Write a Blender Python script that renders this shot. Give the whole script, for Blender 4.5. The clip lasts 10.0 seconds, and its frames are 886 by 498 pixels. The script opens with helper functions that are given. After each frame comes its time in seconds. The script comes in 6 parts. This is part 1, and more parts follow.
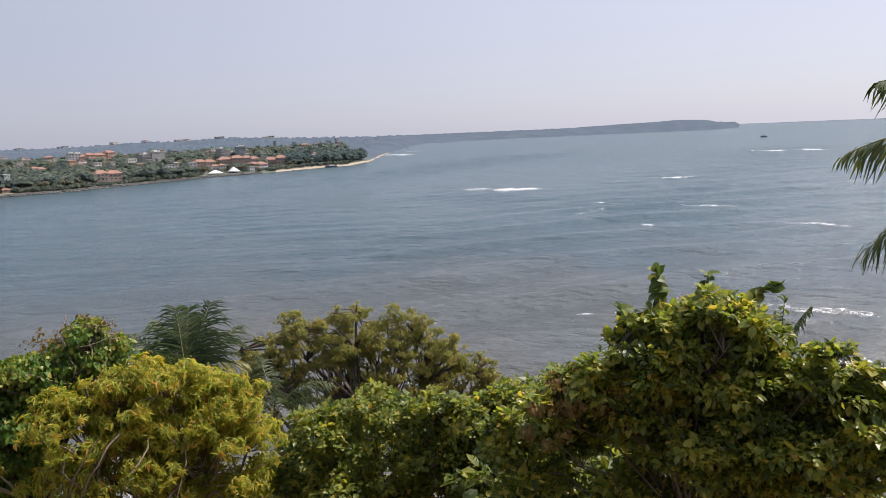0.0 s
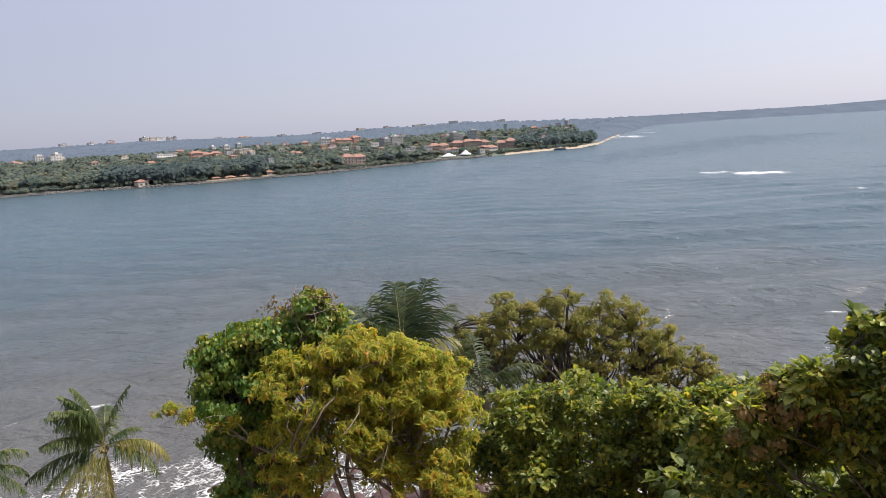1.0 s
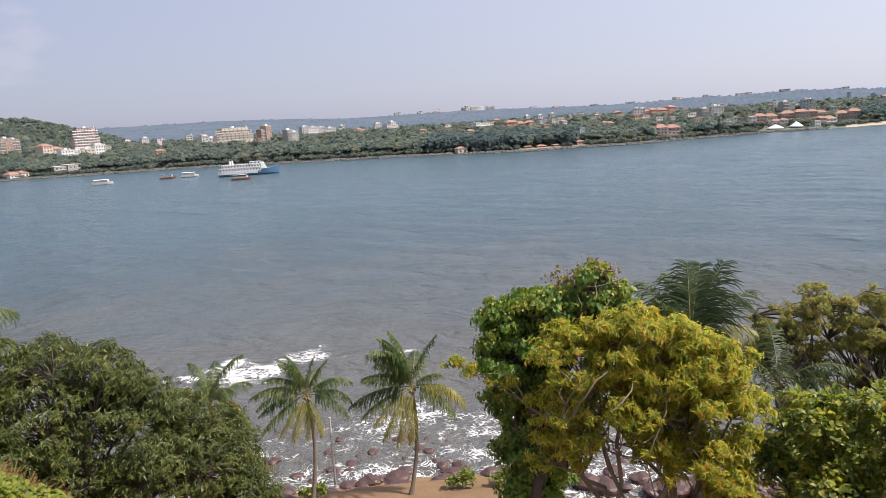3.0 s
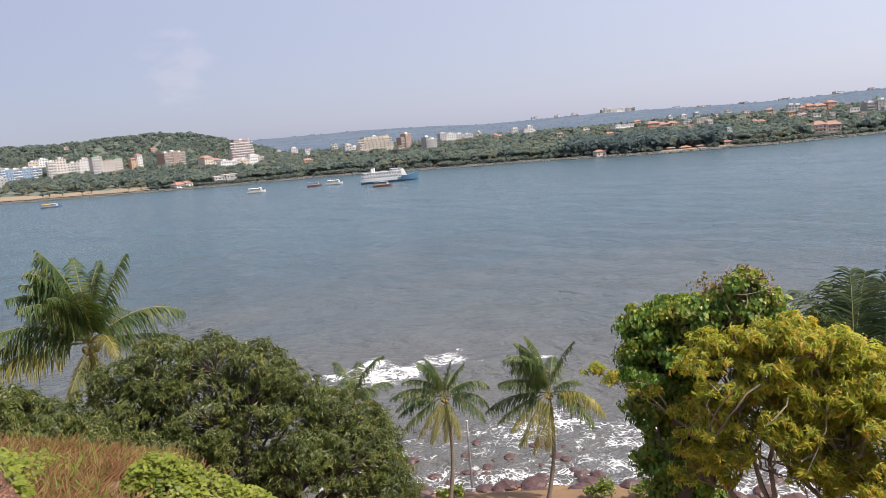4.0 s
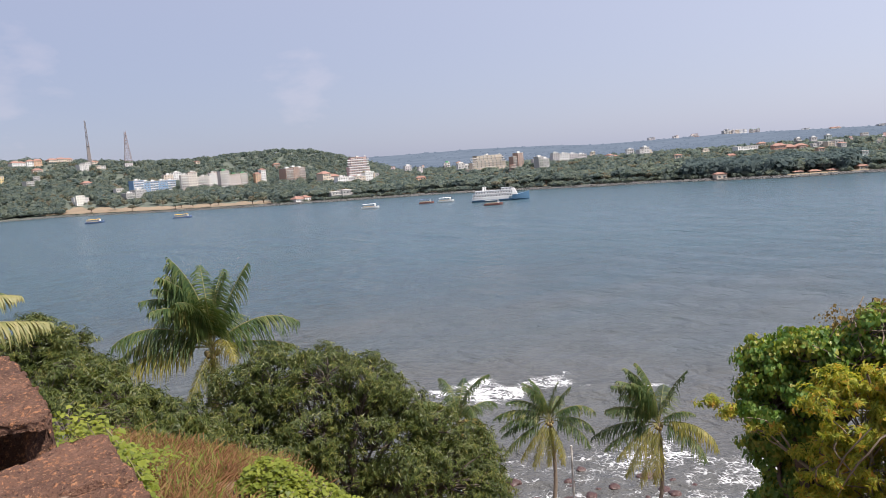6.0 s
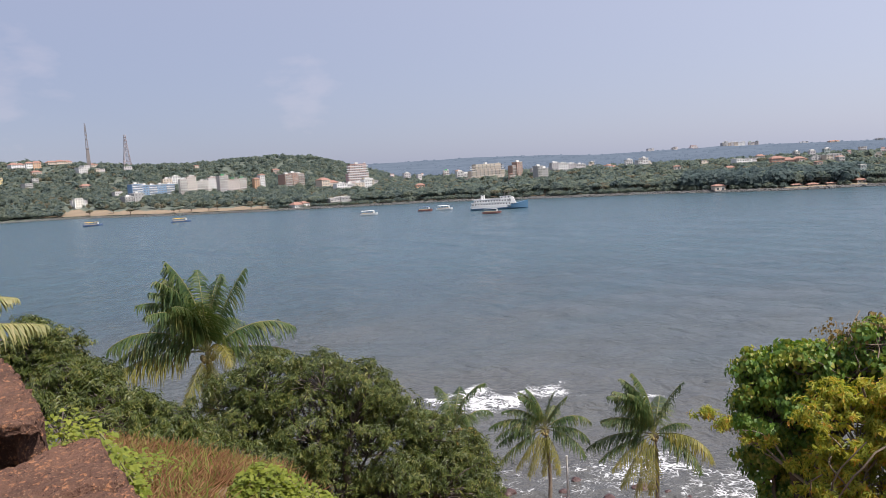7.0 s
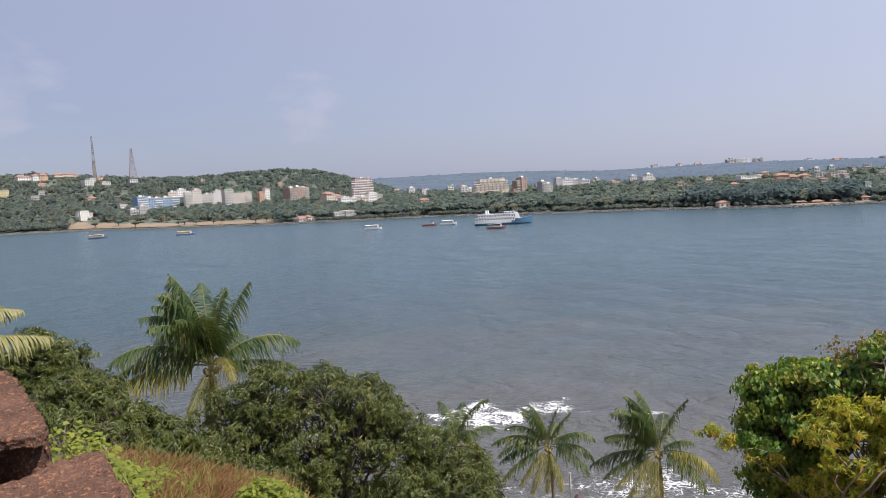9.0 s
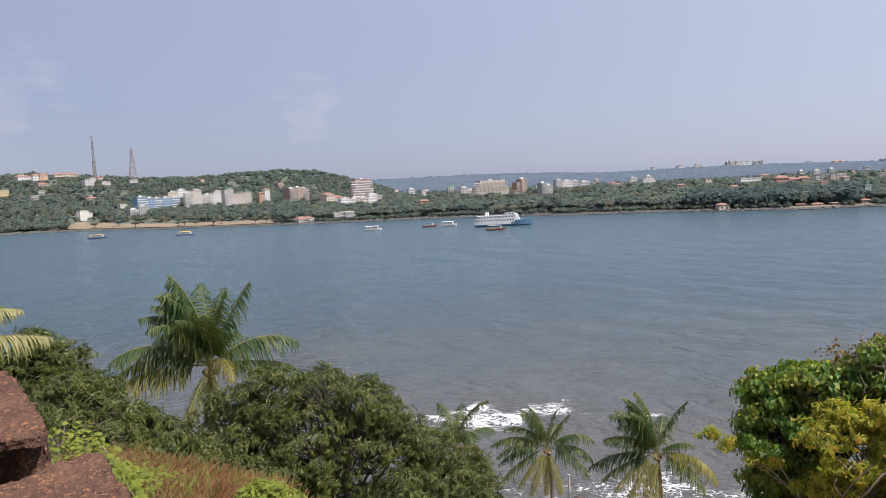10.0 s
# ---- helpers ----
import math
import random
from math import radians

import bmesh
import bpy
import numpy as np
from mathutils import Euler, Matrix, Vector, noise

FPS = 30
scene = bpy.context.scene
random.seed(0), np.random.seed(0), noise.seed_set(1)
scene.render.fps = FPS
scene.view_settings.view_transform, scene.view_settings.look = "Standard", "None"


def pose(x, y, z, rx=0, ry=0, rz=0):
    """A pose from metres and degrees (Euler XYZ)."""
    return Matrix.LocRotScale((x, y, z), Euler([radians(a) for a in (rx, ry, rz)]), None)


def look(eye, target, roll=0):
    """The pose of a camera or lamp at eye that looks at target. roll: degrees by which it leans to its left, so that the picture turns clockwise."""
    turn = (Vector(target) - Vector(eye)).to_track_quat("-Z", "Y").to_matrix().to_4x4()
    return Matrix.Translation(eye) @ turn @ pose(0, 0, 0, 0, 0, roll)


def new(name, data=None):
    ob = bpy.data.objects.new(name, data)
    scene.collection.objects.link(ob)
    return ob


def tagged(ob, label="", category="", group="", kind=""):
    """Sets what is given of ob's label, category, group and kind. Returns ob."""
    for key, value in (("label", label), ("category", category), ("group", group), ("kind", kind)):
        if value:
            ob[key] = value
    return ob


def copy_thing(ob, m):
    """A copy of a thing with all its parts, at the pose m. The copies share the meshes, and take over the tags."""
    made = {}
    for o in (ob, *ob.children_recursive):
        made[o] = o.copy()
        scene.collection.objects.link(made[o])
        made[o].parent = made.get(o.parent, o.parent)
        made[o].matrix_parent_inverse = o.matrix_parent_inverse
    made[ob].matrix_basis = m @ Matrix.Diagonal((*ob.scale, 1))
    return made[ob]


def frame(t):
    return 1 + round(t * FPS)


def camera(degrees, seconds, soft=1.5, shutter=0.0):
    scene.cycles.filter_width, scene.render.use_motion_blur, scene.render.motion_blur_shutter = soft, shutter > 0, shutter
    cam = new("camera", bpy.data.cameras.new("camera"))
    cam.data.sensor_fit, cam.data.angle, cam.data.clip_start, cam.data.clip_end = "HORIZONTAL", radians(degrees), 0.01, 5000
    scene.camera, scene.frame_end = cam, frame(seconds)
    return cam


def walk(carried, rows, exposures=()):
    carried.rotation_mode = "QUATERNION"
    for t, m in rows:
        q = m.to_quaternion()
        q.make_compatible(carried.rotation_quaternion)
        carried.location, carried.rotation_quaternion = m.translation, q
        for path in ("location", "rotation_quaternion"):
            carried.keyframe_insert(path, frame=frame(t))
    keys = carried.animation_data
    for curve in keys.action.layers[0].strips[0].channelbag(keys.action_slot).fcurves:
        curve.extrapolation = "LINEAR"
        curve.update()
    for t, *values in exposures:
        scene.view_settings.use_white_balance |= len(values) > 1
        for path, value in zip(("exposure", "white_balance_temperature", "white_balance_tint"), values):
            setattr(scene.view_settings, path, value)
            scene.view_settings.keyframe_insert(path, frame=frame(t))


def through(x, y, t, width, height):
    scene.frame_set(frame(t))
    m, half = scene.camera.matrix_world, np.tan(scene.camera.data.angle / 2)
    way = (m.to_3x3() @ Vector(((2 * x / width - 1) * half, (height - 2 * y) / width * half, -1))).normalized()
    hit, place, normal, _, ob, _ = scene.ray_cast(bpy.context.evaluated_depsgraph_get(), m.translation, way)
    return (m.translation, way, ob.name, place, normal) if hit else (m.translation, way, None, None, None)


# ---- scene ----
cam = camera(61.37, 10.0, soft=0.6)
walk(cam, [
    (0.0, pose(-0.142, 0.637, 35.977, 80.99, 2.40, -91.73)),
    (0.5, pose(-0.117, 0.513, 35.972, 80.38, 2.64, -83.83)),
    (1.0, pose(0.003, 0.310, 35.949, 80.57, 3.44, -74.42)),
    (1.5, pose(0.062, 0.220, 35.953, 80.00, 4.78, -71.41)),
    (2.0, pose(0.073, 0.100, 35.946, 80.05, 3.47, -63.71)),
    (2.5, pose(0.124, 0.035, 35.947, 80.02, 4.17, -56.45)),
    (2.7, pose(0.123, 0.019, 35.953, 79.68, 3.84, -54.26)),
    (3.8, pose(0.010, -0.020, 35.982, 81.01, 4.49, -42.60)),
    (4.0, pose(0.010, -0.020, 35.987, 80.89, 5.10, -40.68)),
    (4.5, pose(0.009, -0.013, 35.989, 81.38, 5.37, -36.57)),
    (5.0, pose(0.006, 0.006, 35.988, 81.83, 5.15, -33.60)),
    (5.5, pose(0.003, 0.006, 35.991, 82.56, 4.76, -32.46)),
    (7.0, pose(0.007, -0.005, 35.995, 83.62, 3.54, -32.18)),
    (7.5, pose(0.009, -0.012, 35.997, 84.08, 3.27, -31.98)),
    (8.0, pose(0.001, -0.004, 36.000, 84.49, 3.13, -31.83)),
    (8.5, pose(-0.001, -0.003, 35.999, 84.59, 3.14, -31.89)),
    (9.0, pose(0.001, -0.006, 35.999, 84.77, 3.19, -31.84)),
    (9.5, pose(0.001, -0.005, 35.999, 84.72, 2.97, -31.76)),
    (10.0, pose(0.000, 0.000, 36.000, 84.87, 2.97, -31.84)),
], exposures=[(0.0, 0.34, 6600, 14), (1.0, 0.49, 6600, 14), (2.5, 0.6, 6600, 14), (5.0, 0.7, 6550, 14), (7.0, 0.48, 6400, 14), (10.0, 0.44, 6350, 14)])

# ---- daylight: hazy afternoon, sun high over the sea mouth ----
SUN_BEARING, SUN_HEIGHT = 158.0, 53.0
world = bpy.data.worlds.new("hazy_sky")
scene.world = world
world.use_nodes = True
wn = world.node_tree
sky = wn.nodes.new("ShaderNodeTexSky")
sky.sky_type = "NISHITA"
sky.sun_disc = False
sky.sun_elevation = radians(SUN_HEIGHT)
sky.sun_rotation = radians(SUN_BEARING)
sky.air_density, sky.dust_density, sky.ozone_density, sky.altitude = 1.0, 1.0, 3.0, 0
wn.nodes["Background"].inputs["Strength"].default_value = 0.075
veil = wn.nodes.new("ShaderNodeMix")  # pale haze over the whole sky
veil.data_type = "RGBA"
veil.inputs[0].default_value = 0.72
wn.links.new(sky.outputs[0], veil.inputs[6])
sb, sh = radians(SUN_BEARING), radians(SUN_HEIGHT)
SUNWARD = (math.sin(sb) * math.cos(sh), math.cos(sb) * math.cos(sh), math.sin(sh))
wtc = wn.nodes.new("ShaderNodeTexCoord")
aim = wn.nodes.new("ShaderNodeVectorMath")  # haze glows more towards the sun
aim.operation = "DOT_PRODUCT"
aim.inputs[1].default_value = SUNWARD
wn.links.new(wtc.outputs["Generated"], aim.inputs[0])
glow = wn.nodes.new("ShaderNodeMapRange")
glow.inputs["From Min"].default_value, glow.inputs["From Max"].default_value = -0.45, 0.7
wn.links.new(aim.outputs["Value"], glow.inputs[0])
haze = wn.nodes.new("ShaderNodeMix")
haze.data_type = "RGBA"
haze.inputs[6].default_value, haze.inputs[7].default_value = (3.8, 4.15, 5.6, 1), (9.2, 9.5, 10.9, 1)
wn.links.new(glow.outputs[0], haze.inputs[0])
wn.links.new(haze.outputs[2], veil.inputs[7])
# two faint ragged tufts of cloud low over the hill
puff = wn.nodes.new("ShaderNodeTexNoise")
puff.inputs["Scale"].default_value, puff.inputs["Detail"].default_value = 22.0, 6.0
flat = wn.nodes.new("ShaderNodeMapping")
flat.inputs["Scale"].default_value = (1, 1, 2.2)
wn.links.new(wtc.outputs["Generated"], flat.inputs[0])
wn.links.new(flat.outputs[0], puff.inputs["Vector"])
sky_colour = veil.outputs[2]
for cb, ce, wide in ((2.0, 7.2, 5.5), (21.8, 6.1, 4.0)):
    toward = wn.nodes.new("ShaderNodeVectorMath")
    toward.operation = "DOT_PRODUCT"
    toward.inputs[1].default_value = (math.sin(radians(cb)) * math.cos(radians(ce)), math.cos(radians(cb)) * math.cos(radians(ce)), math.sin(radians(ce)))
    wn.links.new(wtc.outputs["Generated"], toward.inputs[0])
    near = wn.nodes.new("ShaderNodeMapRange")
    near.inputs["From Min"].default_value, near.inputs["From Max"].default_value = math.cos(radians(wide)), 1.0
    near.inputs["To Max"].default_value = 0.5
    wn.links.new(toward.outputs["Value"], near.inputs[0])
    lump = wn.nodes.new("ShaderNodeMath")
    lump.operation = "ADD"
    wn.links.new(near.outputs[0], lump.inputs[0])
    wn.links.new(puff.outputs[0], lump.inputs[1])
    soft_edge = wn.nodes.new("ShaderNodeMapRange")
    for k, v in (("From Min", 0.78), ("From Max", 1.05), ("To Max", 0.12)):
        soft_edge.inputs[k].default_value = v
    wn.links.new(lump.outputs[0], soft_edge.inputs[0])
    cloud = wn.nodes.new("ShaderNodeMix")
    cloud.data_type = "RGBA"
    cloud.inputs[7].default_value = (9.0, 7.8, 8.0, 1)
    wn.links.new(soft_edge.outputs[0], cloud.inputs[0])
    wn.links.new(sky_colour, cloud.inputs[6])
    sky_colour = cloud.outputs[2]
wn.links.new(sky_colour, wn.nodes["Background"].inputs["Color"])
sun = new("sun", bpy.data.lights.new("sun", "SUN"))
sun.data.energy, sun.data.angle, sun.data.color = 5.0, radians(0.8), (1.0, 0.93, 0.82)
sun.matrix_world = look((0, 0, 0), tuple(-v for v in SUNWARD))
sun.location = (0, 0, 200)

rng = np.random.default_rng(7)
EYE = 36.0


# ---- materials ----
def mat(name):
    m = bpy.data.materials.new(name)
    m.use_nodes = True
    return m, m.node_tree, m.node_tree.nodes["Principled BSDF"]


def node(nt, kind, **vals):
    n = nt.nodes.new(kind)
    for k, v in vals.items():
        n.inputs[k.replace("_", " ")].default_value = v
    return n


def ramp(nt, src, stops):
    r = nt.nodes.new("ShaderNodeValToRGB")
    els = r.color_ramp.elements
    while len(els) < len(stops):
        els.new(0.5)
    for e, (p, c) in zip(els, stops):
        e.position, e.color = p, (*c, 1)
    nt.links.new(src, r.inputs[0])
    return r.outputs[0]


def mixc(nt, fac, a, b, mode="MIX"):
    m = nt.nodes.new("ShaderNodeMix")
    m.data_type, m.blend_type = "RGBA", mode
    for sock, v in ((m.inputs[0], fac), (m.inputs[6], a), (m.inputs[7], b)):
        if isinstance(v, (int, float)):
            sock.default_value = v
        elif isinstance(v, tuple):
            sock.default_value = (*v, 1)
        else:
            nt.links.new(v, sock)
    return m.outputs[2]


def coords(nt, scale=(1, 1, 1), rot=(0, 0, 0), kind="Object"):
    tc = nt.nodes.new("ShaderNodeTexCoord")
    mp = nt.nodes.new("ShaderNodeMapping")
    mp.inputs["Scale"].default_value = scale
    mp.inputs["Rotation"].default_value = rot
    nt.links.new(tc.outputs[kind], mp.inputs[0])
    return mp.outputs[0]


def noise_tex(nt, vec, scale, detail=4, rough=0.55):
    n = node(nt, "ShaderNodeTexNoise", Scale=scale, Detail=detail, Roughness=rough)
    nt.links.new(vec, n.inputs["Vector"])
    return n.outputs[0]


def bump(nt, bsdf, height, strength, dist):
    b = node(nt, "ShaderNodeBump", Strength=strength, Distance=dist)
    nt.links.new(height, b.inputs["Height"])
    nt.links.new(b.outputs[0], bsdf.inputs["Normal"])
    return b


def surface(name, c1, c2, scale=1.0, fine=20.0, rough=0.85, relief=0.02, c3=None):
    """Matt surface: two-scale noise between colours, with fine relief."""
    m, nt, bs = mat(name)
    v = coords(nt)
    big = noise_tex(nt, v, scale, 5)
    small = noise_tex(nt, v, fine, 6, 0.65)
    col = ramp(nt, big, [(0.32, c1), (0.68, c2)])
    col = mixc(nt, 0.45, col, ramp(nt, small, [(0.3, c1), (0.55, c2), (0.75, c3 or c2)]))
    nt.links.new(col, bs.inputs["Base Color"])
    bs.inputs["Roughness"].default_value = rough
    bump(nt, bs, small, 0.7, relief)
    return m


def foliage(name, cols, through=0.35, rough=0.5, spec=0.4, tint=(1.6, 1.5, 0.7), patch=2.4, single=0.5):
    """Leaves: a colour by twig and by leaf, some light passing through."""
    m, nt, bs = mat(name)
    geo = nt.nodes.new("ShaderNodeNewGeometry")
    twig = nt.nodes.new("ShaderNodeMapRange")
    twig.inputs["From Min"].default_value, twig.inputs["From Max"].default_value = 0.32, 0.68
    nt.links.new(noise_tex(nt, coords(nt), patch, 3), twig.inputs[0])
    both = nt.nodes.new("ShaderNodeMix")
    both.inputs[0].default_value = single
    nt.links.new(twig.outputs[0], both.inputs[2])
    nt.links.new(geo.outputs["Random Per Island"], both.inputs[3])
    col = ramp(nt, both.outputs[0], [(0.12 + 0.76 * i / max(1, len(cols) - 1), c) for i, c in enumerate(cols)])
    nt.links.new(col, bs.inputs["Base Color"])
    bs.inputs["Roughness"].default_value = rough
    bs.inputs["Specular IOR Level"].default_value = spec
    tr = nt.nodes.new("ShaderNodeBsdfTranslucent")
    nt.links.new(mixc(nt, 1.0, col, tint, "MULTIPLY"), tr.inputs["Color"])
    mx = nt.nodes.new("ShaderNodeMixShader")
    mx.inputs[0].default_value = through
    nt.links.new(bs.outputs[0], mx.inputs[1])
    nt.links.new(tr.outputs[0], mx.inputs[2])
    nt.links.new(mx.outputs[0], nt.nodes["Material Output"].inputs["Surface"])
    return m


def plain(name, c, rough=0.6, metal=0.0, var=0.25):
    m, nt, bs = mat(name)
    v = coords(nt)
    n = noise_tex(nt, v, 2.0, 6, 0.7)
    dark = tuple(x * (1 - var) for x in c)
    nt.links.new(ramp(nt, n, [(0.35, dark), (0.6, c)]), bs.inputs["Base Color"])
    bs.inputs["Roughness"].default_value, bs.inputs["Metallic"].default_value = rough, metal
    return m


M_MANGO = foliage("mango_leaf", [(0.032, 0.05, 0.014), (0.06, 0.082, 0.021), (0.098, 0.12, 0.031), (0.17, 0.17, 0.05)], 0.36, 0.42, 0.4, single=0.6)
M_VINE = foliage("vine_leaf", [(0.045, 0.105, 0.02), (0.085, 0.165, 0.028), (0.145, 0.225, 0.04), (0.28, 0.27, 0.06)], 0.4, 0.5, 0.35, (1.4, 1.4, 0.7))
M_YELLOW = foliage("yellowing_leaf", [(0.155, 0.20, 0.036), (0.25, 0.285, 0.05), (0.36, 0.365, 0.065), (0.45, 0.40, 0.07), (0.50, 0.27, 0.06)], 0.58, 0.5, 0.35, (1.35, 1.4, 0.7), 5.0, 0.6)
M_FEATHER = foliage("feathery_leaf", [(0.15, 0.17, 0.05), (0.22, 0.235, 0.065), (0.30, 0.29, 0.085), (0.36, 0.26, 0.10)], 0.45, 0.55, 0.3, (1.35, 1.3, 0.85), 3.0)
M_BROAD = foliage("broad_leaf", [(0.035, 0.06, 0.018), (0.09, 0.13, 0.03), (0.19, 0.23, 0.05), (0.34, 0.31, 0.07)], 0.5, 0.42, 0.4, (1.5, 1.5, 0.7))
# sunlight on crown tops, put in as a paler leaf colour
M_SUNLIT = foliage("sunlit_leaf", [(0.14, 0.20, 0.03), (0.24, 0.28, 0.045), (0.34, 0.34, 0.065), (0.42, 0.31, 0.08)], 0.5, 0.38, 0.45, (1.5, 1.45, 0.7), 3.0, 0.6)
M_WITHERED = foliage("withered_leaf", [(0.10, 0.09, 0.03), (0.17, 0.13, 0.05), (0.24, 0.17, 0.065), (0.16, 0.09, 0.04)], 0.35, 0.7, 0.2, (1.3, 1.2, 0.8), 3.0)
M_LIME = foliage("creeper_leaf", [(0.10, 0.135, 0.02), (0.165, 0.20, 0.03), (0.24, 0.26, 0.045)], 0.4, 0.55, 0.25)
M_PALM = foliage("palm_leaflet", [(0.022, 0.048, 0.016), (0.042, 0.076, 0.022), (0.072, 0.10, 0.03), (0.15, 0.15, 0.048)], 0.32, 0.5, 0.25, patch=0.8)
M_PALMDEEP = foliage("deep_green_palm_leaflet", [(0.022, 0.042, 0.018), (0.04, 0.065, 0.024), (0.085, 0.10, 0.045)], 0.25, 0.5, 0.2)
M_PALMPALE = foliage("pale_palm_leaflet", [(0.14, 0.16, 0.06), (0.22, 0.22, 0.09), (0.30, 0.27, 0.13)], 0.35, 0.5, 0.3)
M_PALMDRY = foliage("dry_palm_leaflet", [(0.22, 0.19, 0.04), (0.30, 0.24, 0.06), (0.27, 0.16, 0.045)], 0.3, 0.6, 0.2)
M_PALMGOLD = foliage("yellowing_palm_leaflet", [(0.10, 0.11, 0.026), (0.17, 0.165, 0.04), (0.27, 0.23, 0.06)], 0.36, 0.5, 0.25, patch=0.8)
M_DRYGRASS = foliage("dry_grass", [(0.11, 0.055, 0.03), (0.175, 0.09, 0.047), (0.23, 0.13, 0.07), (0.15, 0.125, 0.05)], 0.3, 0.8, 0.1)
# distance haze is painted into these greyed, lightened leaf colours
M_FARLEAF = foliage("hazy_far_leaf", [(0.115, 0.15, 0.145), (0.145, 0.18, 0.165), (0.175, 0.205, 0.17), (0.205, 0.225, 0.175)], 0.55, 0.9, 0.05, (1.25, 1.3, 1.2), 0.11, 0.15)
M_FARDARK = foliage("hazy_casuarina_leaf", [(0.105, 0.14, 0.14), (0.13, 0.165, 0.155)], 0.55, 0.9, 0.05, (1.15, 1.2, 1.2), 0.11, 0.15)
M_FARDRY = foliage("hazy_dry_leaf", [(0.17, 0.178, 0.14), (0.205, 0.2, 0.15), (0.215, 0.185, 0.15)], 0.55, 0.9, 0.05, (1.2, 1.2, 1.0), 0.11, 0.15)
M_BARK = surface("bark", (0.10, 0.075, 0.055), (0.19, 0.15, 0.11), 3, 25, 0.9, 0.01)
M_PALMBARK = surface("palm_bark", (0.085, 0.065, 0.052), (0.16, 0.13, 0.10), 3, 25, 0.9, 0.01)
M_RACHIS = plain("frond_rib", (0.17, 0.16, 0.055), 0.55)
M_SOIL = surface("red_soil", (0.11, 0.065, 0.035), (0.20, 0.12, 0.06), 0.4, 6, 0.95, 0.05, (0.14, 0.13, 0.05))
M_ROCK = surface("shore_rock", (0.03, 0.018, 0.017), (0.075, 0.034, 0.03), 0.8, 7, 0.5, 0.05, (0.10, 0.055, 0.048))
M_RIPRAP = surface("grey_riprap", (0.08, 0.08, 0.08), (0.13, 0.128, 0.124), 0.4, 3, 0.9, 0.1)
def laterite():
    """Pitted iron-rich stone: dark crust, rusty pits, pale lichen."""
    m, nt, bs = mat("laterite")
    v = coords(nt)
    big, pit, grit = noise_tex(nt, v, 4, 5), noise_tex(nt, v, 62, 3, 0.7), noise_tex(nt, v, 150, 4, 0.7)
    col = ramp(nt, big, [(0.35, (0.08, 0.045, 0.034)), (0.65, (0.15, 0.082, 0.058))])
    col = mixc(nt, ramp(nt, pit, [(0.56, (0, 0, 0)), (0.64, (1, 1, 1))]), col, (0.31, 0.15, 0.08))
    col = mixc(nt, ramp(nt, grit, [(0.58, (0, 0, 0)), (0.68, (0.8, 0.8, 0.8))]), col, (0.36, 0.23, 0.15))
    col = mixc(nt, ramp(nt, pit, [(0.30, (1, 1, 1)), (0.40, (0, 0, 0))]), col, (0.035, 0.02, 0.018))
    nt.links.new(col, bs.inputs["Base Color"])
    bs.inputs["Roughness"].default_value = 0.92
    bs.inputs["Specular IOR Level"].default_value = 0.15
    b1 = node(nt, "ShaderNodeBump", Strength=1.0, Distance=0.02)
    b2 = node(nt, "ShaderNodeBump", Strength=0.8, Distance=0.006)
    nt.links.new(pit, b1.inputs["Height"])
    nt.links.new(grit, b2.inputs["Height"])
    nt.links.new(b1.outputs[0], b2.inputs["Normal"])
    nt.links.new(b2.outputs[0], bs.inputs["Normal"])
    return m


M_LATERITE = laterite()
M_MORTAR = surface("lime_mortar", (0.17, 0.11, 0.08), (0.27, 0.19, 0.14), 6, 60, 0.95, 0.004)
M_SAND = surface("beach_sand", (0.27, 0.225, 0.17), (0.35, 0.30, 0.24), 0.05, 1, 0.95, 0.02)
M_FIELD = surface("dry_field", (0.16, 0.125, 0.085), (0.24, 0.18, 0.12), 0.04, 0.7, 0.95, 0.05, (0.15, 0.14, 0.07))
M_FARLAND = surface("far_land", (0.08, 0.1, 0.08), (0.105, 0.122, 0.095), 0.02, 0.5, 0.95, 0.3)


def bearing(b, d, z=0.0):
    return Vector((d * math.sin(radians(b)), d * math.cos(radians(b)), z))


# ---- plan of the coast: bearing from the fort, distance of the waterline ----
SHORE_B = [-40, -15, 1, 4.3, 11.5, 17.5, 25.5, 30.7, 34, 41, 48, 52.7, 57, 61, 65, 68, 71.5, 74, 77.5, 81.3, 84.6, 86.1, 87.2, 88.5, 90, 94.5, 101, 112.2, 112.8, 113.2]
SHORE_D = [1200, 1100, 1031, 1010, 870, 804, 763, 750, 733, 690, 674, 655, 644, 659, 668, 700, 735, 772, 793, 855, 894, 985, 1250, 1620, 2224, 2500, 2640, 2900, 3100, 6000]
NEAR_HILL_B = [-40, -10, 1.3, 3.3, 10, 13, 16.5, 19.8, 22.3, 24.4, 26.5, 29]
NEAR_HILL_E = [1.2, 1.5, 1.45, 1.55, 0.92, 0.85, 0.93, 1.1, 0.85, 0.3, -0.3, -1.2]
RIDGE_B = [-40, 20, 26, 34.7, 41, 44, 48.5, 53, 61.4, 65.6, 69, 73, 76, 81, 84, 86, 88, 94.5, 101, 106, 109, 111, 112.2, 112.8, 113.2]
RIDGE_E = [0.2, 0.3, 0.32, 0.34, 0.14, -0.04, 0.0, 0.02, -0.2, -0.24, -0.12, -0.15, -0.05, -0.3, -0.38, -0.42, -0.38, -0.40, -0.22, -0.04, 0.10, 0.02, -0.36, -0.6, -2.0]
RIDGE_DIST_B, RIDGE_DIST_D = [20, 60, 70, 84, 90, 113], [3200, 3000, 2300, 2100, 2700, 3000]


def shore_at(b):
    return np.interp(b, SHORE_B, SHORE_D)


